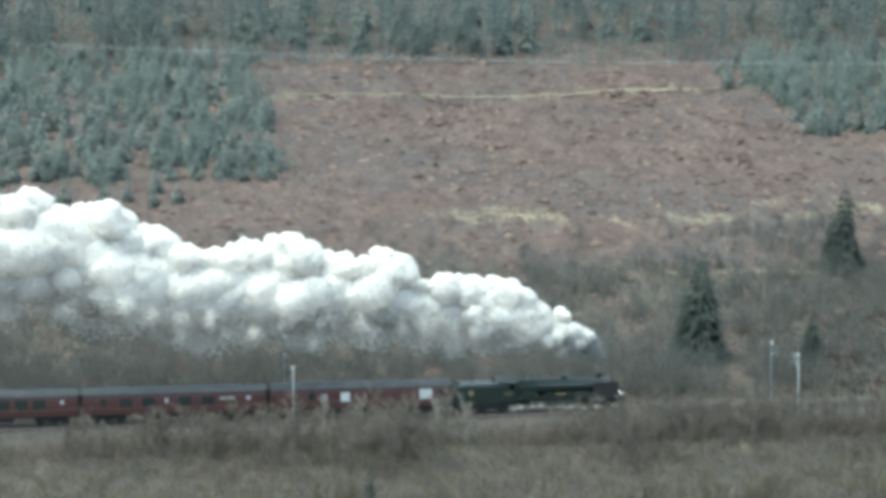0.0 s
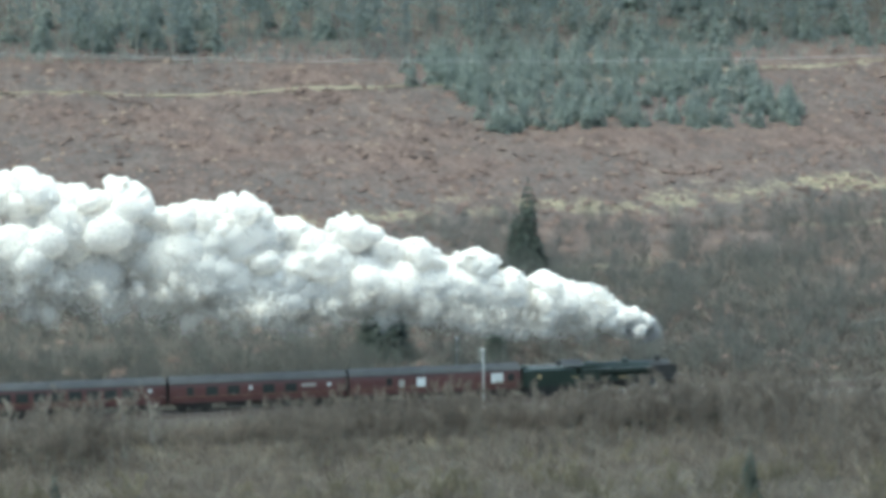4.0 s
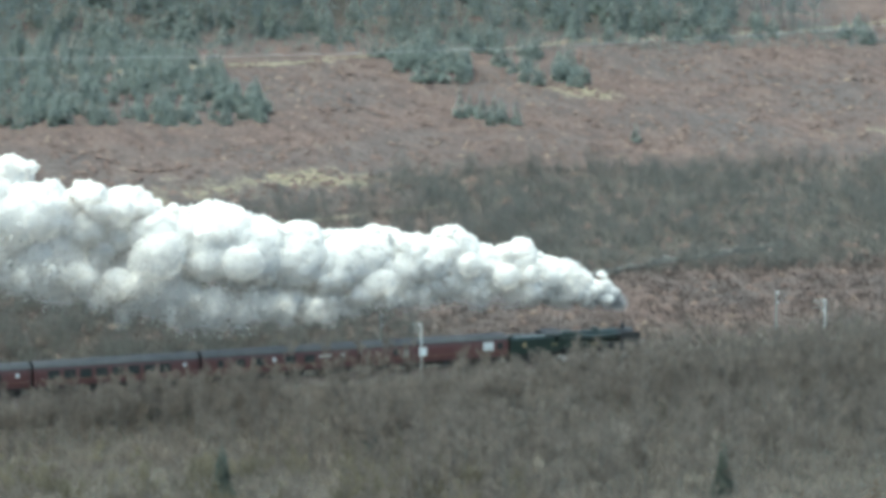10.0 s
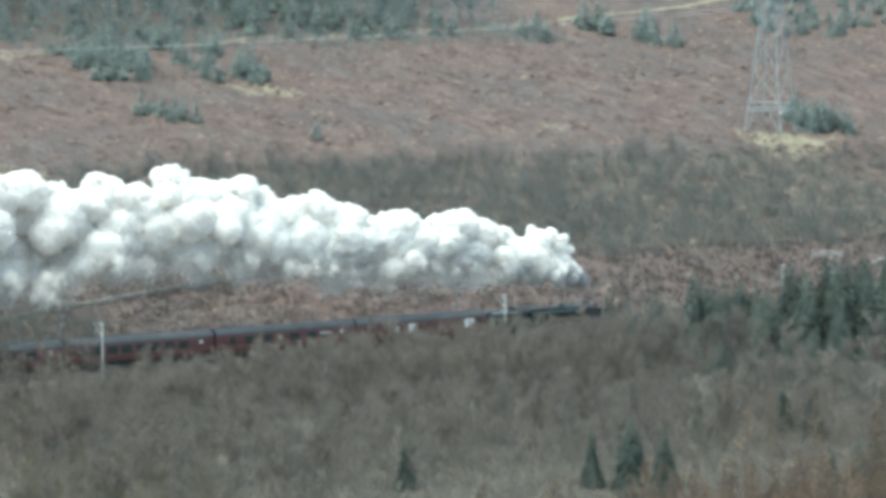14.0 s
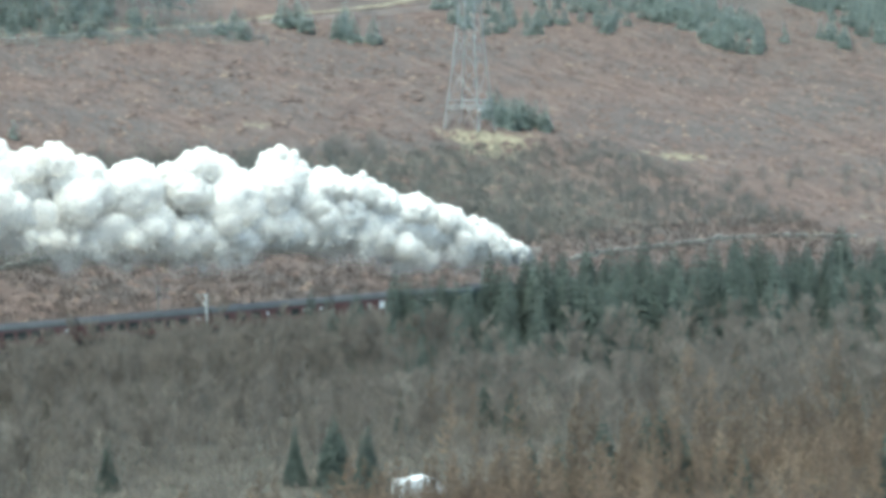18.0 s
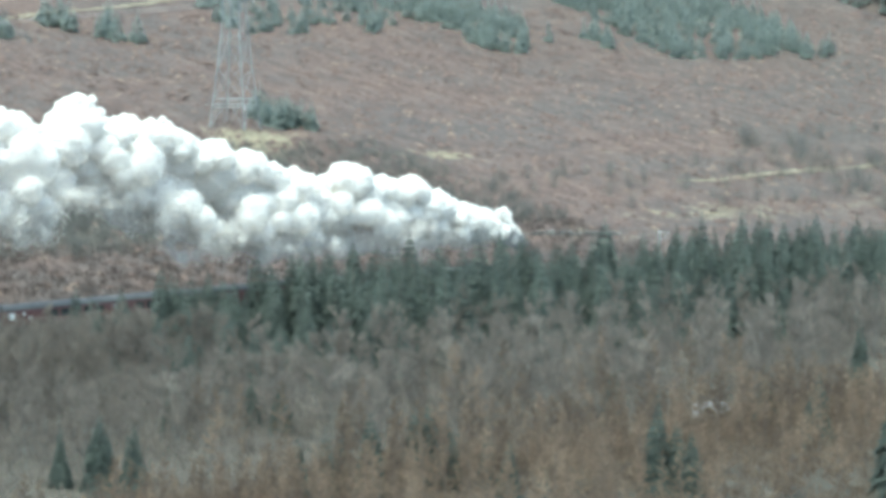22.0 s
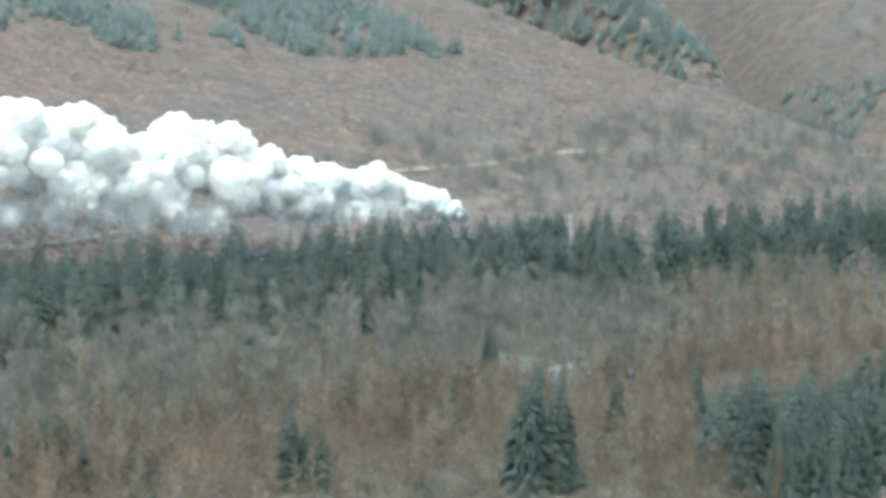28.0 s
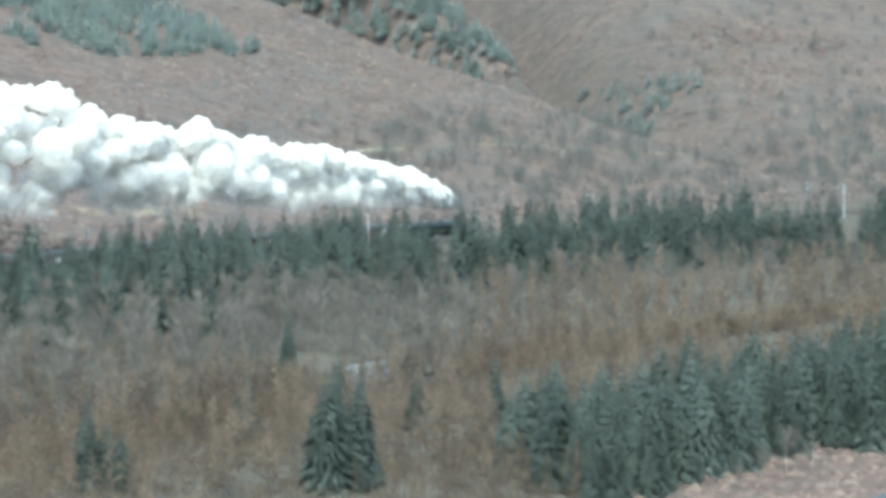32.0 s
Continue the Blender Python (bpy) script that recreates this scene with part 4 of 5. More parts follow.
young += strew(538, 572, 180, 330, 640, 0.4, 0.6, 1.1) + strew(580, 604, 150, 280, 130, 0.35, 0.55, 1.8) + strew(116, 130, 156, 172, 14, 0.4, 0.6, 1.8) + strew(255, 300, 196, 235, 26, 0.5, 0.9, 3)
young += [(*on_line(240, 118), 0.4)] + strew(-70, 300, 186, 210, 200, 0.4, 0.8, 2.0) + strew(-70, 300, 215, 260, 60, 0.7, 1.1, 2.5)
SPRUCES = [spruce(31 + i, 11.5, 0.21 + 0.03 * i, 1900, 0.42) for i in range(4)]
grove("spruce_tree", SPRUCES, spruces, BARK_BROWN, NEEDLES, "dark green spruce standing in the valley wood", "tree", "spruces in the valley", 300, "spruce_wood", "dark spruce wood below the railway")
grove("distant_spruce", [spruce(37 + i, 11.5, 0.22, 700, 0.75) for i in range(3)], more_belt, BARK_BROWN, NEEDLES, "dark spruce in the far end of the belt", "tree", "spruces far along the line", 10, "spruce_belt", "dark spruce belt along the railway")
grove("young_spruce", [spruce(41 + i, 11.0, 0.34, 210, 0.9, False) for i in range(4)], young, BARK_BROWN, NEEDLES_YOUNG_HAZED, "young blue-green spruce on the far hillside, paled for haze", "tree", "young spruces on the hill", 110, "young_plantation", "young blue-green conifer plantation on the hillside, paled for haze")
# tall pines along the top of the hill
pines = strew(-70, 150, 181, 215, 230, 0.7, 1.1, 2.0) + strew(150, 310, 190, 225, 190, 0.7, 1.1, 2.2) + strew(-70, 310, 215, 280, 200, 0.8, 1.15, 3.0)
grove("pine_tree", [pine(51 + i, 17) for i in range(3)], pines, BARK_GREY, NEEDLES_FAR_HAZED, "tall thin pine at the hilltop forest edge", "tree", "pines on the hilltop", 120, "pine_forest", "pine forest on the hilltop, its needles paled for haze")

# bare woods
birches = []
birches += strew(112, 205, -66, -13, 330, 0.6, 1.0, 1.3)
birches += strew(200, 345, -76, -30, 400, 0.65, 1.05, 1.5, keep=off_road)
birches += strew(345, 560, -78, -36, 170, 0.65, 1.0, 2.2, keep=off_road)
birches += strew(294, 308, -95, -89.5, 22, 0.6, 0.8, 1.1)
birches += strew(183, 216, -21, -12, 40, 0.45, 0.62, 1.3)
birches += strew(20, 40, -20, -12.5, 26, 0.5, 0.75, 1.2) + strew(54, 80, -20, -12.5, 26, 0.45, 0.7, 1.2) + strew(86, 112, -20, -12.5, 32, 0.5, 0.8, 1.2) + strew(2, 20, -18, -12.5, 12, 0.4, 0.65, 1.2)
birches += strew(10, 112, -78, -44, 150, 0.4, 0.75, 1.7) + strew(4, 112, -26, -13, 46, 0.32, 0.6, 2.0)
birches += [(*on_line(s, n), k) for s, n, k in ((31, -11, 0.42), (33, -11.5, 0.5), (36, -11, 0.45), (57, -11.5, 0.4), (59, -11, 0.45), (102, -11, 0.5), (106, -11.5, 0.5), (109, -11, 0.42), (22, -19, 0.62), (30, -20, 0.7), (34, -18, 0.6), (38, -20, 0.66), (58, -17, 0.62), (60, -19, 0.55), (71, -18, 0.5), (95, -16, 0.6), (281, -157, 0.6), (275, -155.5, 0.45), (268, -156, 0.4), (302, -161, 0.45))]
birches += strew(96, 116, -16, -11, 30, 0.58, 0.7, 1.0) + strew(58, 98, -14, -10.5, 60, 0.36, 0.6, 0.9)
birches += strew(2, 24, -15, -11.5, 18, 0.5, 0.66, 1.0)
# the front of the wood stands as high as the sight line to the carriages' roofs allows
COVER_S, COVER_Z = [100, 117, 139, 150, 165, 180, 208, 218, 240], [-2.4, -1.5, 0.4, 1.8, 2.7, 3.0, 2.8, 1.6, 1.6]
for x, y, k in strew(104, 216, -32, -12.5, 210, 0.86, 1.03, 1.3):
    s, n = x, y - TRACK_Y
    c = float(np.interp(s, COVER_S, COVER_Z))
    top = c + (EYE[2] - float(rail_z(s)) - c) * -n / TRACK_Y
    birches.append((x, y, min(1.15, k * (top - float(np.interp(n, SLOPE_N, SLOPE_Z))) / 9.3)))
scrubby = [(*on_line(209, 9.5), 0.75), (*on_line(207, 11), 0.6), (*on_line(211.5, 10.5), 0.65)]
scrubby += strew(415, 640, 22, 96, 300, 0.5, 0.95, 2.2)
scrubby += strew(96, 184, 34, 82, 190, 0.5, 0.85, 1.6)
scrubby += strew(-12, 76, 8, 24, 120, 0.6, 0.95, 1.5)
scrubby += strew(-70, 150, 9, 62, 470, 0.55, 1.0, 1.7) + strew(150, 188, 48, 92, 50, 0.45, 0.8, 2.2) + strew(182, 300, 40, 102, 380, 0.5, 0.85, 1.8)
scrubby += strew(300, 345, 40, 92, 60, 0.4, 0.75, 2.5) + strew(345, 480, 44, 74, 60, 0.4, 0.75, 3) + strew(470, 640, 20, 110, 170, 0.4, 0.8, 3) + strew(560, 720, 90, 230, 190, 0.4, 0.8, 3) + strew(0, 140, 62, 84, 50, 0.3, 0.6, 3)
BARES = [bare_tree(61 + i, 9.5, 3.1) for i in range(5)]
grove("birch_tree", BARES, birches[330:630] + birches[:330] + birches[630:], BARK_GREY, TWIG_GREY, "leafless grey birch in the valley wood", "tree", "bare birches in the valley", 300, "birch_wood", "grey leafless birch wood in the valley")
grove("scrub_tree", [scrub_dome(71 + i, 6.6) for i in range(6)], scrubby, BARK_GREY, TWIG_OLIVE, "leafless many-stemmed scrub tree on the hill foot", "tree", "scrub above the line", 60, "scrub_wood", "grey leafless scrub wood above the railway")
# older birches with pale bark and open branching
silver = strew(200, 345, -72, -32, 26, 0.75, 0.98, 6.0, keep=off_road) + strew(24, 44, -15.5, -11.5, 13, 0.55, 0.72, 1.1) + strew(120, 200, -60, -30, 10, 0.6, 0.85, 6.0)
silver += [(*on_line(n, o), k) for n, o, k in ((281, -156, 0.62), (286, -157, 0.5), (303, -160, 0.6))]
grove("silver_birch", [bare_tree(101 + i, 9.5, 3.4, bole=0.007) for i in range(3)], silver, BARK_PALE, TWIG_PALE, "leafless pale-barked birch with open branches", "tree", "pale birches in the valley", 300)


def clear_of_spruces(s, n):
    return off_road(s, n) and all(abs(s - a) > 1.2 + 0.1 * max(0, b - n) or not -7 < n - b < 1.5 for a, b, k in low_spruces)


larches = strew(150, 180, -99, -89.5, 40, 0.5, 0.72, 1.7) + strew(180, 262, -100, -89.5, 92, 0.66, 0.95, 1.9) + strew(306, 338, -97, -89.5, 30, 0.55, 0.8, 1.6)
larches += strew(222, 264, -150, -124, 90, 0.4, 0.6, 1.5) + strew(120, 300, -102, -89, 100, 0.45, 0.72, 1.5, keep=clear_of_spruces) + strew(120, 262, -126, -96, 270, 0.55, 0.9, 1.6, keep=clear_of_spruces) + strew(262, 345, -128, -90, 190, 0.5, 0.82, 1.6, keep=clear_of_spruces) + strew(345, 520, -130, -60, 260, 0.75, 1.1, 2.0, keep=clear_of_spruces) + strew(180, 270, -76, -62, 30, 0.6, 0.9, 3)
grove("larch_tree", [larch(81 + i, 10.5) for i in range(4)], larches, BARK_BROWN, TWIG_RUST, "leafless rusty-brown larch in the valley", "tree", "larches in the valley", 300, "larch_wood", "rusty-brown leafless larch wood")
shrubs = strew(-30, 125, -66, -30, 240, 0.7, 1.5, 1.2) + strew(-30, 120, -32, -18, 60, 0.35, 0.8, 1.6) + strew(240, 300, -150, -145, 22, 0.6, 1.3, 1.5)
grove("shrub", [bush(91 + i, 2.6) for i in range(4)], shrubs, BARK_GREY, TWIG_STRAW, "straw-coloured leafless willow shrub", "shrub", "shrubs below the line", 230, "scrub", "straw-coloured willow scrub")


# undergrowth that closes the floor of the woods
def brush(name, stretches, leaf, label, seed, tall):
    rnd = random.Random(seed)
    sh = Shape()
    for s0, s1, n0, n1, count in stretches:
        for _ in range(count):
            s, n = rnd.uniform(s0, s1), rnd.uniform(n0, n1)
            if not off_road(s, n) or -9.5 < n < 6.5:
                continue
            x, y = on_line(s, n)
            p = Vector((x, y, ground_at(x, y) - 0.1))
            k = tall * rnd.uniform(0.4, 1.1)
            for j in range(7):
                a = p + Vector((rnd.uniform(-0.7, 0.7), rnd.uniform(-0.7, 0.7), rnd.uniform(0, 0.5) * k))
                sh.blade(a, a + (way(rnd, 0.5, 1.5)) * k * rnd.uniform(0.5, 1.0), 0.11, rnd)
    me = sh.mesh(name, leaf)
    tagged(new(name, me), label, "undergrowth", kind="stuff")


brush("valley_undergrowth", ((-30, 125, -80, -14, 3600), (110, 345, -78, -13, 8500), (345, 600, -100, -13, 3500)), TWIG_GREY, "grey tangled undergrowth on the valley floor", 3, 2.2)
brush("roadside_scrub", ((60, 198, -92, -88.8, 2000), (198, 216, -92, -88.8, 160), (216, 284, -92, -88.8, 1200), (312, 520, -92, -88.8, 3000)), TWIG_RUST, "tall rusty scrub beside the road", 6, 4.2)
brush("larch_undergrowth", ((110, 345, -128, -90, 4500), (345, 480, -130, -100, 1500), (215, 264, -152, -124, 900)), TWIG_RUST, "rusty undergrowth among the larches", 4, 1.5)
brush("hill_undergrowth", ((-70, 150, 9, 62, 4200), (180, 345, 38, 100, 3600), (150, 190, 48, 90, 400), (470, 640, 20, 110, 900)), TWIG_OLIVE, "grey tangled undergrowth at the foot of the hill", 5, 2.2)
brush("lineside_scrub", ((84, 150, 6.8, 40, 2200), (150, 345, 6.8, 44, 7000), (345, 620, 6.8, 24, 1500), (-70, 150, 6.8, 12, 500)), LING, "low dark heather scrub beside the railway", 11, 1.2)
brush("lineside_brambles", ((-30, 52, -13, -9.8, 900), (52, 130, -13, -9.5, 1500), (130, 235, -13, -9.5, 1600)), TWIG_GREY, "tangled brown brambles below the railway", 12, 2.6)
brush("bank_scrub", ((-30, 128, -34, -12, 2600),), TWIG_BROWN, "low brown scrub on the bank below the railway", 13, 1.7)
brush("forest_undergrowth", ((-70, 320, 178, 200, 2600), (-70, 320, 200, 260, 2000), (-60, 38, 108, 186, 1200)), NEEDLES_FAR_HAZED, "green undergrowth at the edge of the hilltop forest, paled for haze", 8, 2.6)


# ---- overhead-line masts ----
def mast(height_m, arm, label, steel):
    """A lineside mast; the arm reaches over the track along y (+ or -)."""
    root = tagged(new("catenary_mast"), label, "mast", "masts along the line")
    p = B()
    for a in (-0.06, 0.06):
        box(p, a - 0.012, a + 0.012, -0.085, 0.085, -1.6, height_m)
    box(p, -0.06, 0.06, -0.012, 0.012, -1.6, height_m)
    part("post", p, steel, root)
    f = B()
    box(f, -0.4, 0.4, -0.4, 0.4, -1.9, -0.9, 0.03)
    part("footing", f, SLEEPER, root, "concrete footing")
    z = height_m
    c = B()
    bar(c, (0, 0, z - 0.25), (0, arm * 2.6, z - 0.12), 0.035)
    bar(c, (0, 0, z - 1.5), (0, arm * 2.5, z - 0.15), 0.035)
    bar(c, (0, arm * 0.9, z - 1.05), (0, arm * 3.1, z - 1.25), 0.022)
    part("cantilever", c, PYLON_STEEL, root)
    for zz, l in ((z - 0.25, 0.45), (z - 1.5, 0.5)):
        i = B()
        for k in range(4):
            d = 0.2 + 0.1 * k
            bar(i, (0, arm * d, zz + (0.54 if l == 0.5 else 0.05) * d * 0.9), (0, arm * (d + 0.04), zz + (0.54 if l == 0.5 else 0.05) * d * 0.9), 0.09, 10)
        part("insulator", i, INSULATOR, root, "pale ribbed insulator")
    cap = B()
    box(cap, -0.16, 0.16, -0.16 + min(0, arm * 0.5), 0.16 + max(0, arm * 0.5), z, z + 0.05)
    part("cap", cap, GALV, root)
    return root


near_mast = mast(6.2, 1, "slim pale grey steel mast beside the railway", GALV)
far_mast = mast(6.4, -1, "slim grey steel mast on the far side of the railway", PYLON_STEEL)
first = True
for s in (-30.0, 25.7, 81.0, 137.7, 194.8, 250.5, 334.0, 389.3, 457.0, 519.0):
    for src, n in ((near_mast, -6.2), (far_mast, 5.0)):
        x, y = on_line(s, n)
        a = max(0.0, (s - BEND_X) / BEND_R)
        m = Matrix.Translation((x, y, float(rail_z(s)) - 0.05)) @ pose(0, 0, 0, 0, 0, -math.degrees(a))
        if first:
            src.matrix_world = m
        else:
            copy_thing(src, m)
    first = False


# ---- pylons and their wires ----
def pylon(x, y, turn, label):
    root = tagged(new("electricity_pylon"), label, "pylon", "pylons on the hill")
    root.matrix_world = Matrix.Translation((x, y, ground_at(x, y) - 0.2)) @ pose(0, 0, 0, 0, 0, turn)
    lev = [(0, 3.75), (6.0, 3.1), (12.0, 2.5), (18.0, 2.0), (22.0, 1.75), (26.0, 1.5), (31.0, 1.25), (37.0, 1.0), (44.0, 0.35)]
    sg = ((-1, -1), (1, -1), (1, 1), (-1, 1))
    for a, b in sg:
        g = B()
        rings = [[g.verts.new((a * w + u, b * w + v, z)) for u, v in ((-0.08, -0.08), (0.08, -0.08), (0.08, 0.08), (-0.08, 0.08))] for z, w in lev]
        for lower, upper in zip(rings, rings[1:]):
            for c in range(4):
                g.faces.new((lower[c], lower[(c + 1) % 4], upper[(c + 1) % 4], upper[c]))
        g.faces.new(rings[0][::-1])
        g.faces.new(rings[-1])
        part("leg", g, PYLON_STEEL, root)
    for i, ((z0, w0), (z1, w1)) in enumerate(zip(lev, lev[1:])):
        for k in range(4):
            (a, b), (c, d) = sg[k], sg[(k + 1) % 4]
            g = B()
            if i == 0:
                m = ((a + c) / 2 * w1, (b + d) / 2 * w1, z1)
                bar(g, (a * w0, b * w0, z0), m, 0.055, 4)
                bar(g, (c * w0, d * w0, z0), m, 0.055, 4)
            else:
                bar(g, (a * w0, b * w0, z0), (c * w1, d * w1, z1), 0.055, 4)
                bar(g, (c * w0, d * w0, z0), (a * w1, b * w1, z1), 0.055, 4)
            if i in (0, 2, 5):
                bar(g, (a * w1, b * w1, z1), (c * w1, d * w1, z1), 0.07, 4)
            part("bracing", g, PYLON_STEEL, root)
    g = B()
    for k in range(4):
        (a, b), (c, d) = sg[k], sg[(k + 1) % 4]
        bar(g, (a * 3.6, b * 3.6, 4.4), (c * 3.6, d * 3.6, 4.4), 0.05, 4)
        bar(g, (a * 3.2, b * 3.2, 5.0), (c * 4.2, d * 4.2, 5.0), 0.05, 4)
    part("climbing_guard", g, PYLON_STEEL, root)
    pl = B()
    box(pl, -3.3, -2.8, -3.62, -3.56, 3.9, 4.4)
    part("notice_plate", pl, WHITE, root, "small white notice plate")
    for z, reach in ((26.0, 4.2), (32.5, 5.2), (39.0, 3.8)):
        for e in (-1, 1):
            g = B()
            w = float(np.interp(z, [p for p, _ in lev], [q for _, q in lev]))
            for b in (-w, w):
                bar(g, (b, e * w, z), (0, e * reach, z), 0.07, 4)
                bar(g, (b, e * w, z + 1.6), (0, e * reach, z), 0.055, 4)
            arm = part("crossarm", g, PYLON_STEEL, root)
            i = B()
            for k in range(8):
                bar(i, (0, e * reach, z - 0.2 - 0.2 * k), (0, e * reach, z - 0.28 - 0.2 * k), 0.12, 8)
            part("insulator", i, INSULATOR, arm)
    return root


pylon_a = pylon(334.0, 395.5, 24, "grey lattice electricity pylon standing on the bracken hillside")
pylon_b = pylon(747.4, 372.4, 20, "pale lattice pylon far up the side valley")


def wire(name, a, b, sag, label):
    cu = bpy.data.curves.new(name, 'CURVE')
    cu.dimensions, cu.bevel_depth, cu.bevel_resolution = '3D', 0.02, 1
    sp = cu.splines.new('POLY')
    k = 60
    sp.points.add(k)
    for i in range(k + 1):
        u = i / k
        p = Vector(a).lerp(Vector(b), u) - Vector((0, 0, 4 * sag * u * (1 - u)))
        sp.points[i].co = (*p, 1)
    cu.materials.append(GALV)
    return tagged(new(name, cu), label, "power line", "power lines")


za = ground_at(334, 395.5)
for e in (-1, 1):
    o = Vector((-math.sin(radians(24)), math.cos(radians(24)), 0)) * e * 4.2
    wire("power_line", Vector((334, 395.5, za + 24.2)) + o, Vector((-106, 415 + e * 4.2, za + 24.6)), 9.95 + 0.15 * e, "thin pale power line sagging along the hillside")


# ---- drystone walls, stone by stone ----
def drystone(points, high):
    """A rough wall of stones along places given as s, n."""
    root = tagged(new("drystone_wall"), "tumbledown grey drystone wall on the hillside", "wall")
    rnd = random.Random(int(points[0][0]))
    kinds = []
    for k in range(4):
        bm = B()
        bmesh.ops.create_cube(bm, size=1)
        bmesh.ops.bevel(bm, geom=bm.edges[:], offset=0.12, segments=1, affect='EDGES')
        for v in bm.verts:
            v.co += Vector((rnd.uniform(-0.08, 0.08), rnd.uniform(-0.08, 0.08), rnd.uniform(-0.08, 0.08)))
        kinds.append(mesh_of("stone", bm, WALLSTONE))
    for (s0, n0), (s1, n1) in zip(points, points[1:]):
        ln = math.hypot(s1 - s0, n1 - n0)
        u = 0.0
        while u < ln:
            f = u / ln
            s, n = s0 + (s1 - s0) * f, n0 + (n1 - n0) * f
            top = high * (0.75 + 0.35 * math.sin(s * 0.37) * math.sin(s * 0.11 + 1))
            z = 0.0
            while z < top:
                h = rnd.uniform(0.3, 0.5)
                x, y = on_line(s + rnd.uniform(-0.15, 0.15), n + rnd.uniform(-0.12, 0.12))
                o = new("stone", kinds[rnd.randrange(4)])
                o.parent = root
                o.matrix_world = Matrix.Translation((x, y, ground_at(x, y) + z + h / 2 - 0.12)) @ pose(0, 0, 0, rnd.uniform(-8, 8), rnd.uniform(-8, 8), rnd.uniform(-20, 20)) @ Matrix.Diagonal((rnd.uniform(0.65, 1.0), 0.55, h * 1.1, 1))
                z += h
            u += 0.78


drystone([(140, 27.5), (157, 32), (176, 38.5), (195, 42), (227, 52)], 0.8)
drystone([(286, 28.5), (300, 31), (324, 32), (345, 27.5)], 0.75)

# ---- the valley road, its barrier, the lane by the field ----
ASPHALT = surface("asphalt", [(0.045, 0.045, 0.047), (0.075, 0.075, 0.077)], 0.5, 0.85, 0.15)


def strip(name, s0, s1, n0, n1, lift, material, label, category="road", step=4.0):
    vs, fs = [], []
    ss = np.arange(s0, s1 + 0.01, step)
    for s in ss:
        zs = []
        for n in (n0, n1):
            x, y = on_line(float(s), n)
            zs.append((x, y, ground_at(x, y)))
        z = max(zs[0][2], zs[1][2]) + lift
        for x, y, _ in zs:
            vs.append((x, y, z))
        for x, y, _ in zs:
            vs.append((x, y, z - 1.2))
    for i in range(len(ss) - 1):
        a, b = 4 * i, 4 * i + 4
        fs += [(a, b, b + 1, a + 1), (a, a + 2, b + 2, b), (a + 1, b + 1, b + 3, a + 3)]
    me = bpy.data.meshes.new(name)
    me.from_pydata(vs, [], fs)
    me.materials.append(material)
    return tagged(new(name, me), label, category, kind="structure")


strip("road", -200, 560, -87.5, -80.0, 0.32, ASPHALT, "grey asphalt valley road running through the wood")
strip("lane", 240, 310, -181, -175.5, 0.30, ASPHALT, "narrow grey lane at the edge of the bracken field")


def road_z(s):
    x, y = on_line(s, -83.7)
    return max(ground_at(*on_line(s, -87.5)), ground_at(*on_line(s, -80.0))) + 0.32


barrier = tagged(new("crash_barrier"), "pale metal crash barrier beside the road", "barrier")
for k in range(4):
    s = 299 + 3.2 * k
    x, y = on_line(s, -79.3)
    g = B()
    z = road_z(s)
    box(g, x - 0.06, x + 0.06, y - 0.06, y + 0.06, z - 1.2, z + 0.95)
    part("post", g, GALV, barrier)
for zz in (0.55, 0.95):
    for k in range(3):
        g = B()
        a, b = 299 + 3.2 * k, 299 + 3.2 * (k + 1)
        pa, pb = on_line(a, -79.45), on_line(b, -79.45)
        za_, zb_ = road_z(a) + zz, road_z(b) + zz
        q = [g.verts.new(p) for p in ((*pa, za_ - 0.08), (*pb, zb_ - 0.08), (*pb, zb_ + 0.08), (*pa, za_ + 0.08))]
        g.faces.new(q)
        bmesh.ops.solidify(g, geom=g.faces[:], thickness=0.04)
        part("rail", g, GALV, barrier)


# ---- lineside boards and a broken hurdle ----
def board(s, n, w, h, lean):
    root = tagged(new("lineside_sign"), "small white lineside board on a post", "sign", "lineside boards")
    x, y = on_line(s, n)
    root.matrix_world = Matrix.Translation((x, y, ground_at(x, y))) @ pose(0, 0, 0, 0, lean, -20)
    p = B()
    bar(p, (0, 0, -0.4), (0, 0, 3.1 + h), 0.05)
    part("post", p, GALV, root)
    b = B()
    box(b, -w / 2, w / 2, -0.09, -0.05, 2.9, 2.9 + h, 0.01)
    part("panel", b, WHITE, root, "plain white panel")


board(221.5, -9.2, 0.6, 1.25, 8)
board(421.9, -9.4, 0.6, 1.2, 0)
hurdle = tagged(new("metal_hurdle"), "bent pale metal hurdle by the hillside wall", "fence")
x, y = on_line(281.0, 33.0)
hurdle.matrix_world = Matrix.Translation((x, y, ground_at(x, y))) @ pose(0, 0, 0, 0, 3, -8)
for z in (0.4, 0.8, 1.2, 1.6):
    g = B()
    bar(g, (-2.7, 0, z), (2.7, 0.1, z - 0.12), 0.03)
    part("rail", g, GALV, hurdle)
for x in (-2.7, -0.9, 0.9, 2.7):
    g = B()
    bar(g, (x, 0, -0.2), (x + 0.1, 0, 1.75), 0.045)
    part("post", g, GALV, hurdle)


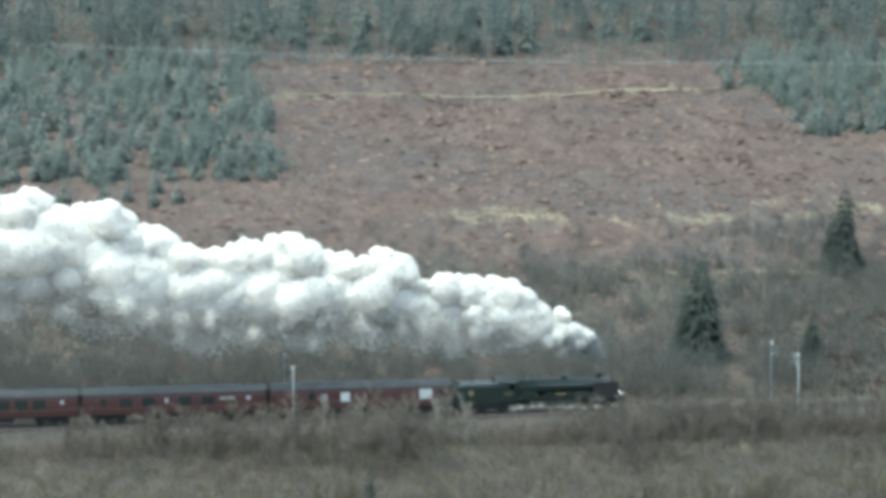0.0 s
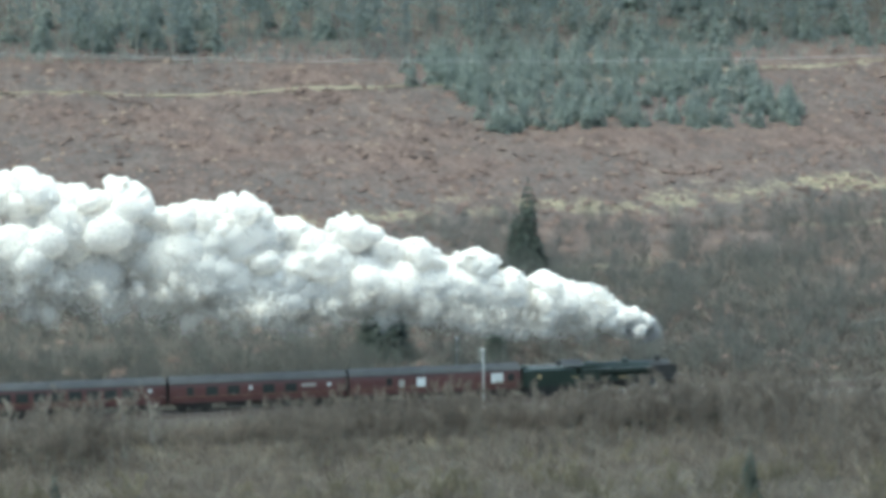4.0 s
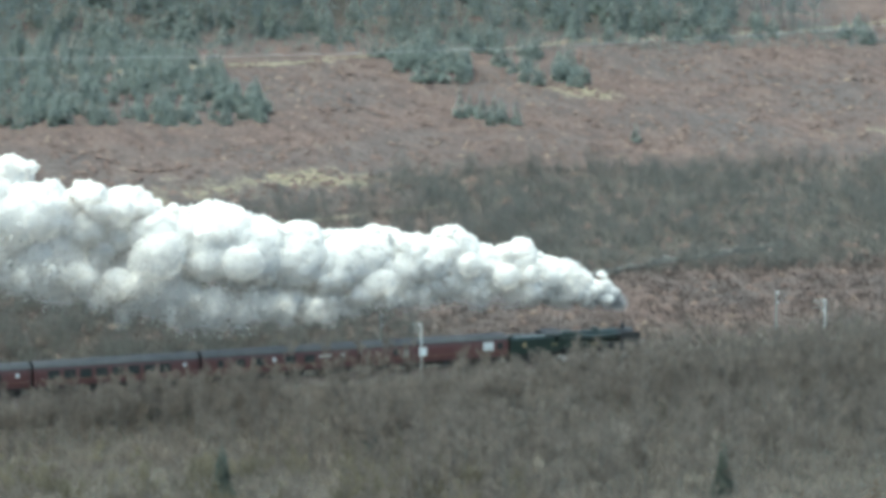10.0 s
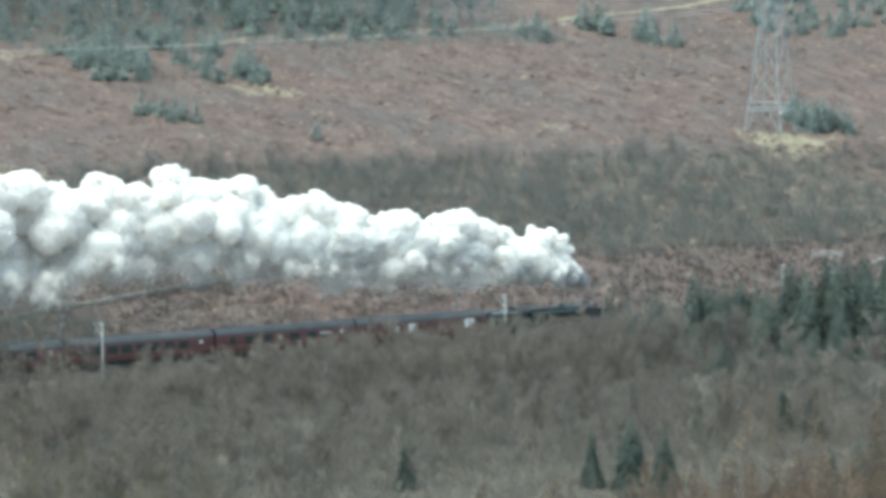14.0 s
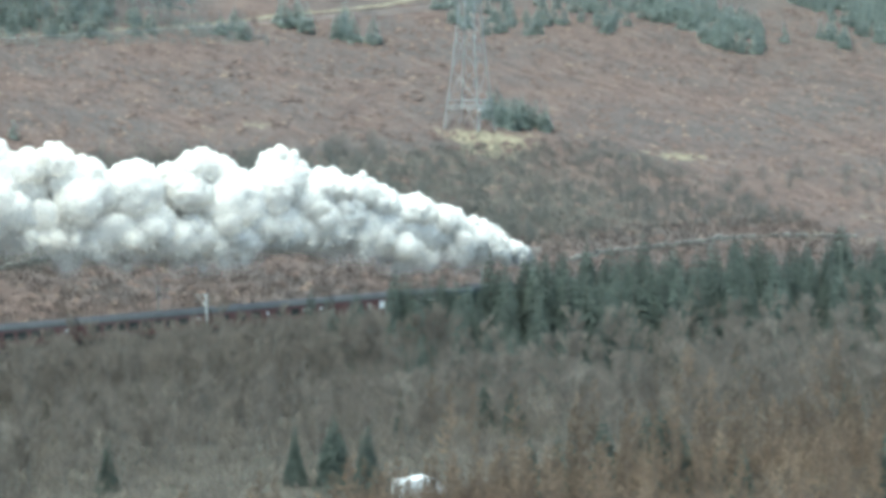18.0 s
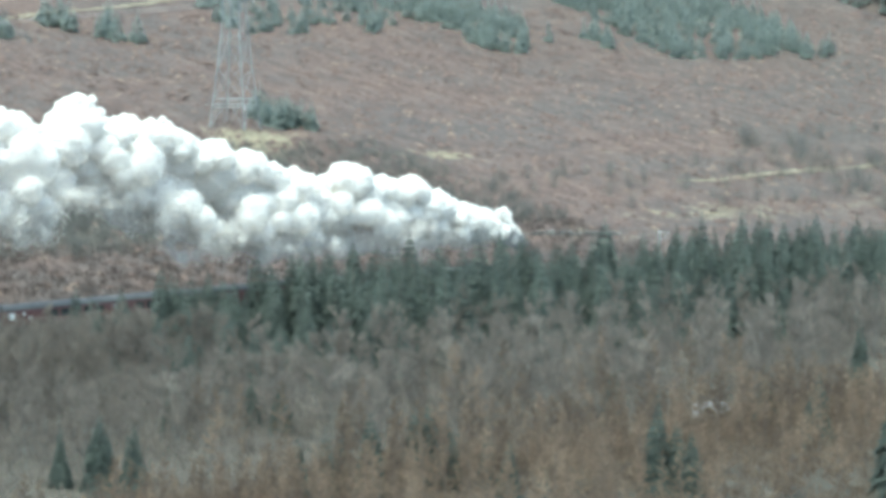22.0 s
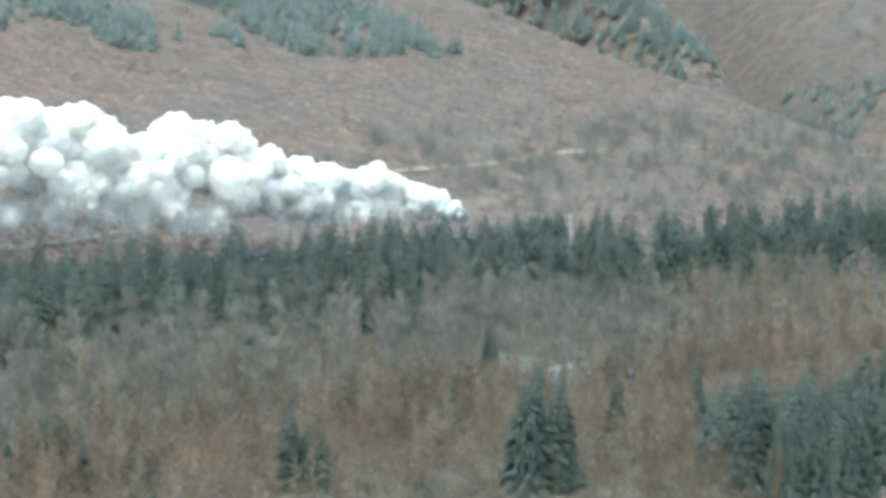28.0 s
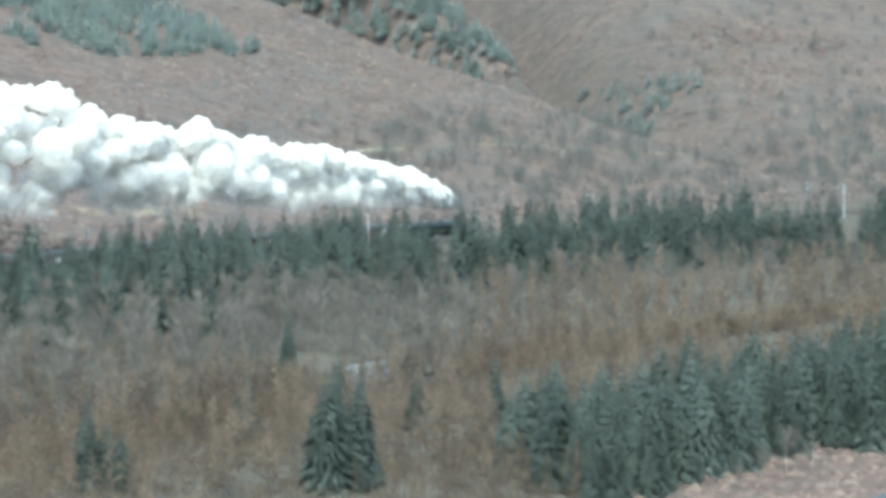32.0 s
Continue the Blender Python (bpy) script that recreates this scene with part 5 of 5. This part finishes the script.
# ---- the white van on the road ----
def van():
    root = tagged(new("van"), "white panel van driving along the valley road", "van")
    b = B()
    prof = [(-2.7, 0.45), (-2.72, 2.3), (-2.55, 2.45), (1.05, 2.45), (1.55, 2.2), (2.1, 1.35), (2.75, 1.1), (2.8, 0.45)]
    lo = [b.verts.new((x, -0.98, z)) for x, z in prof]
    hi = [b.verts.new((x, 0.98, z)) for x, z in prof]
    for i in range(len(prof)):
        j = (i + 1) % len(prof)
        b.faces.new((lo[i], lo[j], hi[j], hi[i]))
    b.faces.new(lo[::-1])
    b.faces.new(hi)
    bmesh.ops.recalc_face_normals(b, faces=b.faces)
    bmesh.ops.bevel(b, geom=b.edges[:], offset=0.06, segments=2, affect='EDGES')
    part("body", b, WHITE, root)
    g = B()
    q = [g.verts.new(p) for p in ((1.6, -0.85, 2.14), (2.09, -0.85, 1.42), (2.09, 0.85, 1.42), (1.6, 0.85, 2.14))]
    g.faces.new(q)
    bmesh.ops.solidify(g, geom=g.faces[:], thickness=-0.03)
    part("windscreen", g, GLASS, root)
    for y in (-1, 1):
        g = B()
        box(g, 0.75, 1.55, min(y * 0.97, y * 0.995), max(y * 0.97, y * 0.995), 1.45, 2.05, 0.005)
        part("side_window", g, GLASS, root)
        h = B()
        box(h, 2.74, 2.83, y * 0.7 - 0.16, y * 0.7 + 0.16, 0.82, 1.02, 0.02)
        part("headlight", h, INSULATOR, root)
        for x in (-1.7, 1.85):
            w = B()
            disc(w, x, y * 0.86, 0.36, 0.36, 0.24, 20)
            wl = part("wheel", w, UNDER, root, "black tyre")
            r = B()
            disc(r, x, y * 0.98, 0.36, 0.2, 0.02, 14)
            part("rim", r, BRIGHT, wl)
    bp = B()
    box(bp, 2.7, 2.9, -0.95, 0.95, 0.35, 0.62, 0.04)
    part("bumper", bp, UNDER, root)
    return root


VAN = van()


def van_pose(t):
    s = 207.0 + 20.6 * (t - 20.0) + 0.4 * (t - 20.0) ** 2
    x, y = on_line(s, -83.0)
    a = max(0.0, (s - BEND_X) / BEND_R)
    dz = math.degrees(math.atan2(road_z(s + 2) - road_z(s - 2), 4))
    return Matrix.Translation((x, y, road_z(s))) @ pose(0, 0, 0, 0, -dz, -math.degrees(a))


# ---- bracken tufts over the far slope ----
def tufts():
    m = bpy.data.materials.new("bracken_tufts")
    m.use_nodes = True
    nn, l = m.node_tree.nodes, m.node_tree.links
    geo = nn.new("ShaderNodeNewGeometry")
    rp = nn.new("ShaderNodeValToRGB")
    e = rp.color_ramp.elements
    for _ in range(2):
        e.new(0.5)
    for i, (p, c) in enumerate(((0.0, BRACKEN_DARK), (0.45, BRACKEN_MID), (0.8, BRACKEN_LIGHT), (1.0, BRACKEN_PALE))):
        e[i].position, e[i].color = p, (*c, 1)
    l.new(geo.outputs["Random Per Island"], rp.inputs[0])
    l.new(rp.outputs[0], nn["Principled BSDF"].inputs["Base Color"])
    nn["Principled BSDF"].inputs["Roughness"].default_value = 1.0
    nn["Principled BSDF"].inputs["Specular IOR Level"].default_value = 0.05
    rs = np.random.RandomState(9)
    k = 40000
    s, n = rs.uniform(-40, 700, k), 9 + 200 * rs.rand(k) ** 0.85
    f = rs.rand(k) < 0.03
    s[f], n[f] = rs.uniform(238, 310, f.sum()), rs.uniform(-174, -149, f.sum())
    P = np.array([on_line(float(a), float(b)) for a, b in zip(s, n)])
    z = height(P[:, 0], P[:, 1])
    sz = rs.uniform(0.35, 1.0, k) * rs.uniform(0.6, 1.2, k)
    V, F = [], []
    for j in range(6):
        a = 2 * math.pi * j / 6 + rs.uniform(-0.4, 0.4, k)
        r = sz * rs.uniform(0.6, 1.2, k)
        V.append(np.stack([P[:, 0] + r * np.cos(a), P[:, 1] + r * np.sin(a) * 1.2, z - 0.15 + rs.uniform(-0.05, 0.2, k)], -1))
    V.append(np.stack([P[:, 0], P[:, 1], z + sz * rs.uniform(0.35, 0.75, k)], -1))
    V = np.stack(V, 1).reshape(-1, 3)
    base = 7 * np.arange(k)[:, None]
    F = np.stack([np.concatenate([base + j, base + (j + 1) % 6, base + 6], 1) for j in range(6)], 1).reshape(-1, 3)
    me = bpy.data.meshes.new("bracken")
    me.vertices.add(len(V))
    me.vertices.foreach_set("co", V.ravel())
    me.loops.add(F.size)
    me.loops.foreach_set("vertex_index", F.ravel())
    me.polygons.add(len(F))
    me.polygons.foreach_set("loop_start", np.arange(0, F.size, 3))
    me.polygons.foreach_set("loop_total", np.full(len(F), 3))
    me.polygons.foreach_set("use_smooth", [True] * len(F))
    me.update(calc_edges=True)
    me.materials.append(m)
    tagged(new("bracken", me), "low clumps of dead brown bracken over the hillside", "bracken", kind="stuff")


tufts()


# ---- steam: rigid billows that leave the chimney, rise and stay behind in the air ----
def vapour(name, colour, clear, through_share):
    """White droplets: part of the light scatters back, part scatters through, part passes straight."""
    m = surface(name, [tuple(0.97 * c for c in colour), colour], 0.6, 1.0, spec=0.0)
    n, l = m.node_tree.nodes, m.node_tree.links
    leafy(m, through_share)
    out = n["Material Output"]
    body = out.inputs[0].links[0].from_socket
    tp, mix = n.new("ShaderNodeBsdfTransparent"), n.new("ShaderNodeMixShader")
    mix.inputs[0].default_value = clear
    l.new(body, mix.inputs[1])
    l.new(tp.outputs[0], mix.inputs[2])
    l.new(mix.outputs[0], out.inputs[0])
    return m


STEAM = vapour("white_steam", (0.992, 0.962, 0.925), 0.45, 0.3)
WISP = vapour("thin_steam", (0.985, 0.955, 0.915), 0.55, 0.5)
SMOKE = vapour("grey_exhaust", (0.46, 0.46, 0.47), 0.45, 0.4)
AGES = [0, 0.1, 0.3, 1, 2.4, 4, 5.5, 7, 9, 12, 18, 40]
TOPS = [7.4, 8.6, 9.8, 12.4, 15.6, 18.1, 20.0, 22.9, 25.0, 26.6, 27.5, 28.5]
FEET = [5.3, 5.4, 5.8, 6.4, 6.7, 7.4, 8.2, 9.2, 10.8, 12.0, 13.5, 15]
# the heads along the plume's crest: when each left the chimney, and how far it stands above the mean crest
HEAD_TIME = [-9.6, -8.8, -8.0, -7.2, -6.5, -5.7, -5.2, -4.1, -3.6, -2.5, -1.6, -1.1, -0.5, 0.2, 1.0, 1.7, 2.2, 2.6, 3.2, 3.7, 4.3, 4.9, 5.4, 5.9, 6.5, 6.9, 7.5, 8.5, 9.6, 10.2, 10.9, 11.5, 11.9, 12.3, 12.6, 13.4,
             14.2, 14.7, 15.1, 15.7, 16.3, 16.9, 17.3, 18.4, 19.1, 19.6, 20.2, 20.8, 21.7, 22.7, 23.7, 24.3, 24.9, 26.0, 27.3, 28.2, 28.9, 29.6, 30.2, 30.8, 31.4]
HEAD_LIFT = [3.0, 2.6, 3.2, 2.8, 3.0, 3.6, 1.6, 1.7, 3.2, 3.5, 2.5, 4.1, 2.2, 3.7, 2.3, 2.4, 0.5, 0.8, 1.0, -0.5, 0.6, -0.8, -0.4, -1.2, 0.2, -0.3, 2.0, 2.0, 1.4, 0.4, 1.0, 1.1, 3.2, 3.0, 1.2, 5.5,
             3.9, 4.1, 3.1, 2.8, 2.2, 0.8, 0.5, 3.1, 2.3, 3.4, 2.2, 0.2, 4.2, 4.5, 1.9, 1.1, 0.4, 2.7, 1.5, 1.4, 2.3, 1.6, 1.4, 1.8, 1.5]
# how far the plume's foot stands above or below the mean, each second
FOOT = [2.4, 1.5, 0.2, 1.2, 2.0, 1.7, 0.2, 2.9, 1.2, -0.5, -1.5, -1.9, -2.3, 0.1, 1.2, 1.4, 0.7, 0.1, 0.1, 0.2, 4.9, 2.6, -0.8, -1.5, -1.2, -0.3, 0.1, -0.4, -1.2, -0.8,
        1.4, -0.1, 0.2, 1.9, -0.4, -0.2, -0.2, -0.1, 0.0]


def crest(age, lift):
    """Height of the crest above the rails."""
    return float(np.interp(age, AGES, TOPS)) + lift * min(1.2, 0.4 + 0.12 * age)


def span(te, age):
    """Foot and crest of the plume above the rails, for steam that left at te."""
    w = min(1.2, age / 6.0)
    top = crest(age, float(np.interp(te, HEAD_TIME, HEAD_LIFT))) - min(1.25, 2.0 * age)
    low = float(np.interp(age, AGES, FEET)) + w * float(np.interp(te, [-6.5 + i for i in range(len(FOOT))], FOOT))
    return low, top


def billow(seed, level, lobes=18, knobs=70, bumps=1.0):
    """A cauliflower of steam: large lobes, each set with small knobs."""
    rnd = np.random.RandomState(seed)
    bm = B()
    bmesh.ops.create_icosphere(bm, subdivisions=level, radius=1.0)
    p = np.array([v.co.normalized() for v in bm.verts])
    r = np.full(len(p), 0.70)
    for count, reach, swell in ((lobes, 0.70, 0.15), (knobs, 0.36, 0.13 * bumps), (knobs * 3, 0.17, 0.085 * bumps)):
        c = rnd.normal(size=(count, 3))
        c /= np.linalg.norm(c, axis=1)[:, None]
        reach_c = reach * rnd.uniform(0.75, 1.2, count)
        d = np.linalg.norm(p[:, None] - c[None], axis=2) / reach_c[None]
        hump = np.sqrt(np.clip(1 - d ** 2, 0, 1)) * reach_c[None] / reach
        r += swell * hump.max(axis=1)
    for v, k, q in zip(bm.verts, r, p):
        v.co = Vector(q) * float(k) * (1 + 0.03 * noise.noise(Vector(q) * 9))
    return bm


def plume_at(te, t, side, up, k, lift=None):
    """World place of a billow of radius k that left at te, at the time t. lift: a head that stands out of the crest."""
    age = max(0.0, t - te)
    s = run_at(te) + 1.4 * age
    low, top = span(te, age)
    half = max(0.05, (top - low) / 2 - (0.86 if k > 2 else 0.7) * k)
    x, y = on_line(s, side * half + 0.15 * age)
    rise = (low + top) / 2 + up * half if lift is None else crest(age, lift) - 0.92 * k
    return Vector((x, y, float(rail_z(s)) + rise))


def fluff(seed, count, size):
    """A loose ball of shreds, thinning outwards."""
    rnd = random.Random(seed)
    sh = Shape()
    for i in range(count):
        a = way(rnd, -1.5, 1.5) * min(1.0, abs(rnd.gauss(0, 0.5)))
        sh.blade(a, a + way(rnd, -1.5, 1.5) * size, size, rnd)
    return sh


def puff_mesh(seed, level, lobes, knobs, count, size, bumps=1.0):
    """A billow with a thin fur of fine shreds, so that its rim looks soft."""
    rnd = random.Random(seed)
    bm = billow(seed, level, lobes, knobs, bumps)
    sh = Shape()
    sh.v = [v.co.copy() for v in bm.verts]
    sh.f = [tuple(v.index for v in f.verts) for f in bm.faces]
    bm.free()
    shell = len(sh.f)
    for i in range(count):
        f = [sh.v[q] for q in sh.f[rnd.randrange(shell)]]
        u, v = rnd.random(), rnd.random()
        if u + v > 1:
            u, v = 1 - u, 1 - v
        p = (f[0] + (f[1] - f[0]) * u + (f[2] - f[0]) * v) * rnd.uniform(0.99, 1.05)
        d = way(rnd, -1.5, 1.5) * size * rnd.uniform(0.6, 1.2)
        sh.blade(p - d / 2, p + d / 2, size, rnd)
    me = sh.mesh("puff", WISP)
    me.materials.append(STEAM)
    me.polygons.foreach_set("material_index", [1] * shell + [0] * count)
    me.polygons.foreach_set("use_smooth", [True] * shell + [False] * count)
    return me


PLUME = tagged(new("steam_plume"), "thick white plume of steam trailing from the locomotive's chimney", "steam")
PUFFS = []


def make_steam():
    rnd = random.Random(77)
    shapes = {"huge": [puff_mesh(50 + i, 4, 26, 90, 700, 0.10) for i in range(5)], "big": [puff_mesh(i, 4, 18, 60, 500, 0.12) for i in range(5)],
              "mid": [puff_mesh(10 + i, 3, 12, 30, 200, 0.18) for i in range(5)], "small": [puff_mesh(30 + i, 2, 8, 12, 90, 0.28) for i in range(5)],
              "soft": [puff_mesh(70 + i, 3, 9, 30, 700, 0.13, 0.3) for i in range(5)], "wisp": [fluff(40 + i, 620, 0.12).mesh("wisp", WISP) for i in range(5)]}
    dark = [fluff(20 + i, 500, 0.16).mesh("exhaust", SMOKE) for i in range(3)]
    for kind, rate, r0, r1 in (("huge", 3, 3.3, 4.3), ("big", 9, 2.1, 3.1), ("mid", 8, 1.0, 1.9), ("small", 3, 0.5, 1.0), ("wisp", 14, 1.5, 3.0)):
        te = -10.5
        while te < 32.0:
            te += rnd.uniform(0.5, 1.5) / rate
            a, rho = rnd.uniform(0, 2 * math.pi), math.sqrt(rnd.random())
            if kind in ("huge", "big"):
                rho = rnd.random() ** 0.25 * (1.0 if math.sin(a) > -0.3 else 0.85)
            if kind == "small":
                rho, a = rnd.uniform(0.9, 1.02), rnd.uniform(0.95, 2.2)
            if kind == "mid":
                a = rnd.uniform(0.95, 2.2)
                if rnd.random() < 0.6:
                    rho = rnd.uniform(0.85, 1.0 + 0.12 * math.sin(a) ** 3)
            if kind == "wisp":
                rho, a = rnd.uniform(0.9, 1.4), rnd.uniform(3.5, 5.7)
            ob = new("wisp" if kind == "wisp" else "puff", shapes["soft" if kind in ("huge", "big") and math.sin(a) < 0.6 else kind][rnd.randrange(5)])
            ob.parent = PLUME
            tagged(ob, kind="stuff")
            k = rnd.uniform(r0, r1)
            ob.scale = (k * rnd.uniform(1.0, 1.35), k, k * rnd.uniform(0.85, 1.05))
            start = {"huge": 3.6 + 2.4 * (k - 3.3), "big": 1.8 + 1.4 * (k - 2.1), "mid": 0.25 + 0.8 * (k - 1.1), "small": 0.3, "wisp": 0.9}[kind]
            PUFFS.append((ob, te, start, math.cos(a) * rho, math.sin(a) * rho, k, 180.0 * rnd.randrange(2) + rnd.uniform(-25, 25), rnd.uniform(-3, 3), rnd.uniform(-9, 9), None))
    # heads that bulge out of the crest, each with smaller ones round it
    for te, lift in zip(HEAD_TIME, HEAD_LIFT):
        r = rnd.uniform(1.7, 2.3) + 0.02 * max(0.0, te)
        for j in range(12):
            k = r if j == 0 else r * rnd.uniform(0.7, 0.95) if j < 5 else r * rnd.uniform(0.22, 0.45)
            ob = new("puff", shapes["big" if k > 1.7 else "mid" if k > 0.8 else "small"][rnd.randrange(5)])
            ob.parent = PLUME
            tagged(ob, kind="stuff")
            ob.scale = (k * rnd.uniform(0.95, 1.2), k, k)
            dt = 0.0 if j == 0 else rnd.uniform(-0.3, 0.3)
            drop = 0.25 if j == 0 else rnd.uniform(0.1, 1.3) + 8.0 * dt * dt if j < 5 else rnd.uniform(-0.3, 0.5) + 16.0 * dt * dt
            PUFFS.append((ob, te + dt, 0.3 + 0.55 * max(0.0, k - 0.9), rnd.uniform(-0.5, 0.15), 0.8, k, rnd.uniform(0, 360), rnd.uniform(-3, 3), rnd.uniform(-6, 6), lift - drop))
    # the jet over the chimney churns where it stands
    for i in range(84):
        age = 0.02 + 1.5 * (i / 83) ** 1.15
        a, rho = rnd.uniform(0, 2 * math.pi), math.sqrt(rnd.random())
        smoky = age < 0.14 or (age < 0.5 and i % 2 == 0)
        ob = new("exhaust" if smoky else "puff", (dark if smoky else shapes["mid"])[rnd.randrange(3)])
        ob.parent = PLUME
        tagged(ob, kind="stuff")
        low, top = float(np.interp(age, AGES, FEET)), float(np.interp(age, AGES, TOPS))
        k = (0.5 + 0.16 * (top - low) * rnd.uniform(0.6, 1.1)) * (1.2 if smoky else 0.85)
        ob.scale = (k, k, k)
        half = max(0.05, (top - low) / 2 - 0.86 * k)
        place = Vector((-(10.85 - 1.4) * age, math.cos(a) * rho * half, (low + top) / 2 + math.sin(a) * rho * half))
        JET.append((ob, place, rnd.uniform(0, 360), rnd.uniform(20, 50)))


JET = []
make_steam()


def leaking_steam():
    """Thin steam from the cylinder cocks, low beside the wheels."""
    rnd = random.Random(12)
    shapes = [fluff(60 + i, 160, 0.16).mesh("leak", WISP) for i in range(3)]
    for i in range(9):
        ob = tagged(new("leak", shapes[i % 3]), kind="stuff")
        ob.parent = PLUME
        x = -1.0 - 9.0 * (i / 8)
        k = rnd.uniform(0.4, 0.62)
        ob.scale = (k * 2.2, k, k * 0.8)
        JET.append((ob, Vector((x, -1.75 + rnd.uniform(-0.2, 0.2), 0.42 + rnd.uniform(-0.1, 0.3))), rnd.uniform(-15, 15), 0.0))


leaking_steam()


def steam_rows():
    stamps = [k * 1.0 for k in range(33)]
    poses = {}

    def train(t):
        if t not in poses:
            poses[t] = train_pose(run_at(t)).inverted()
        return poses[t]

    walk(PLUME, [(t, train_pose(run_at(t))) for t in stamps])
    for ob, te, start, side, up, k, turn, spin, roll, lift in PUFFS:
        def at(t):
            tt = max(t, te + start)
            # before it leaves, the billow waits inside the thick of the plume and travels with the train
            p = train(t if tt == t else 0.0) @ (plume_at(te, tt, side, up, k, lift) if tt == t else plume_at(-start, 0.0, side * 0.12, up * 0.12, k))
            age = tt - te
            return Matrix.Translation(p) @ pose(0, 0, 0, roll * age, 0, turn + spin * age)
        ages = [start - 0.55, start, start + 0.5, start + 1.3, start + 2.6, 6.0, 9.0, 13.0, 18.0, 24.0, 31.0, 38.0]
        times = sorted({0.0, 32.0} | {round((te + a) * FPS) / FPS for a in ages if 0.0 < te + a < 32.0})
        walk(ob, [(t, at(t)) for t in times])
    for ob, place, turn, spin in JET:
        rows = [(t, Matrix.Translation(place + Vector((0.25 * math.sin(3.1 * t + turn), 0.15 * math.cos(2.3 * t + turn), 0.2 * math.sin(2.7 * t + 2 * turn)))) @ pose(0, 0, 0, 0, -spin * t, turn)) for t in stamps]
        walk(ob, rows)


def motions():
    """Keys for the train, its wheels and its steam."""
    stamps = [k * 1.0 for k in range(33)]
    for ob, off in TRAIN:
        walk(ob, [(t, train_pose(run_at(t) + off)) for t in stamps])
    turns = [k * 4 / 30 for k in range(241)]
    for ob, x, r in WHEELS:
        if r > 1:
            walk(ob, [(t, pose(x, 0, r, 0, math.degrees((run_at(t) - 60.1) / r) % 360.0, 0)) for t in turns])
    for ob, q in RODS:
        rows = []
        for t in turns:
            a = (run_at(t) - 60.1) / 1.03 + radians(q)
            rows.append((t, pose(0.33 * math.cos(a), 0, 1.03 - 0.33 * math.sin(a))))
        walk(ob, rows)
    walk(VAN, [(t, van_pose(t)) for t in stamps])
    steam_rows()


motions()
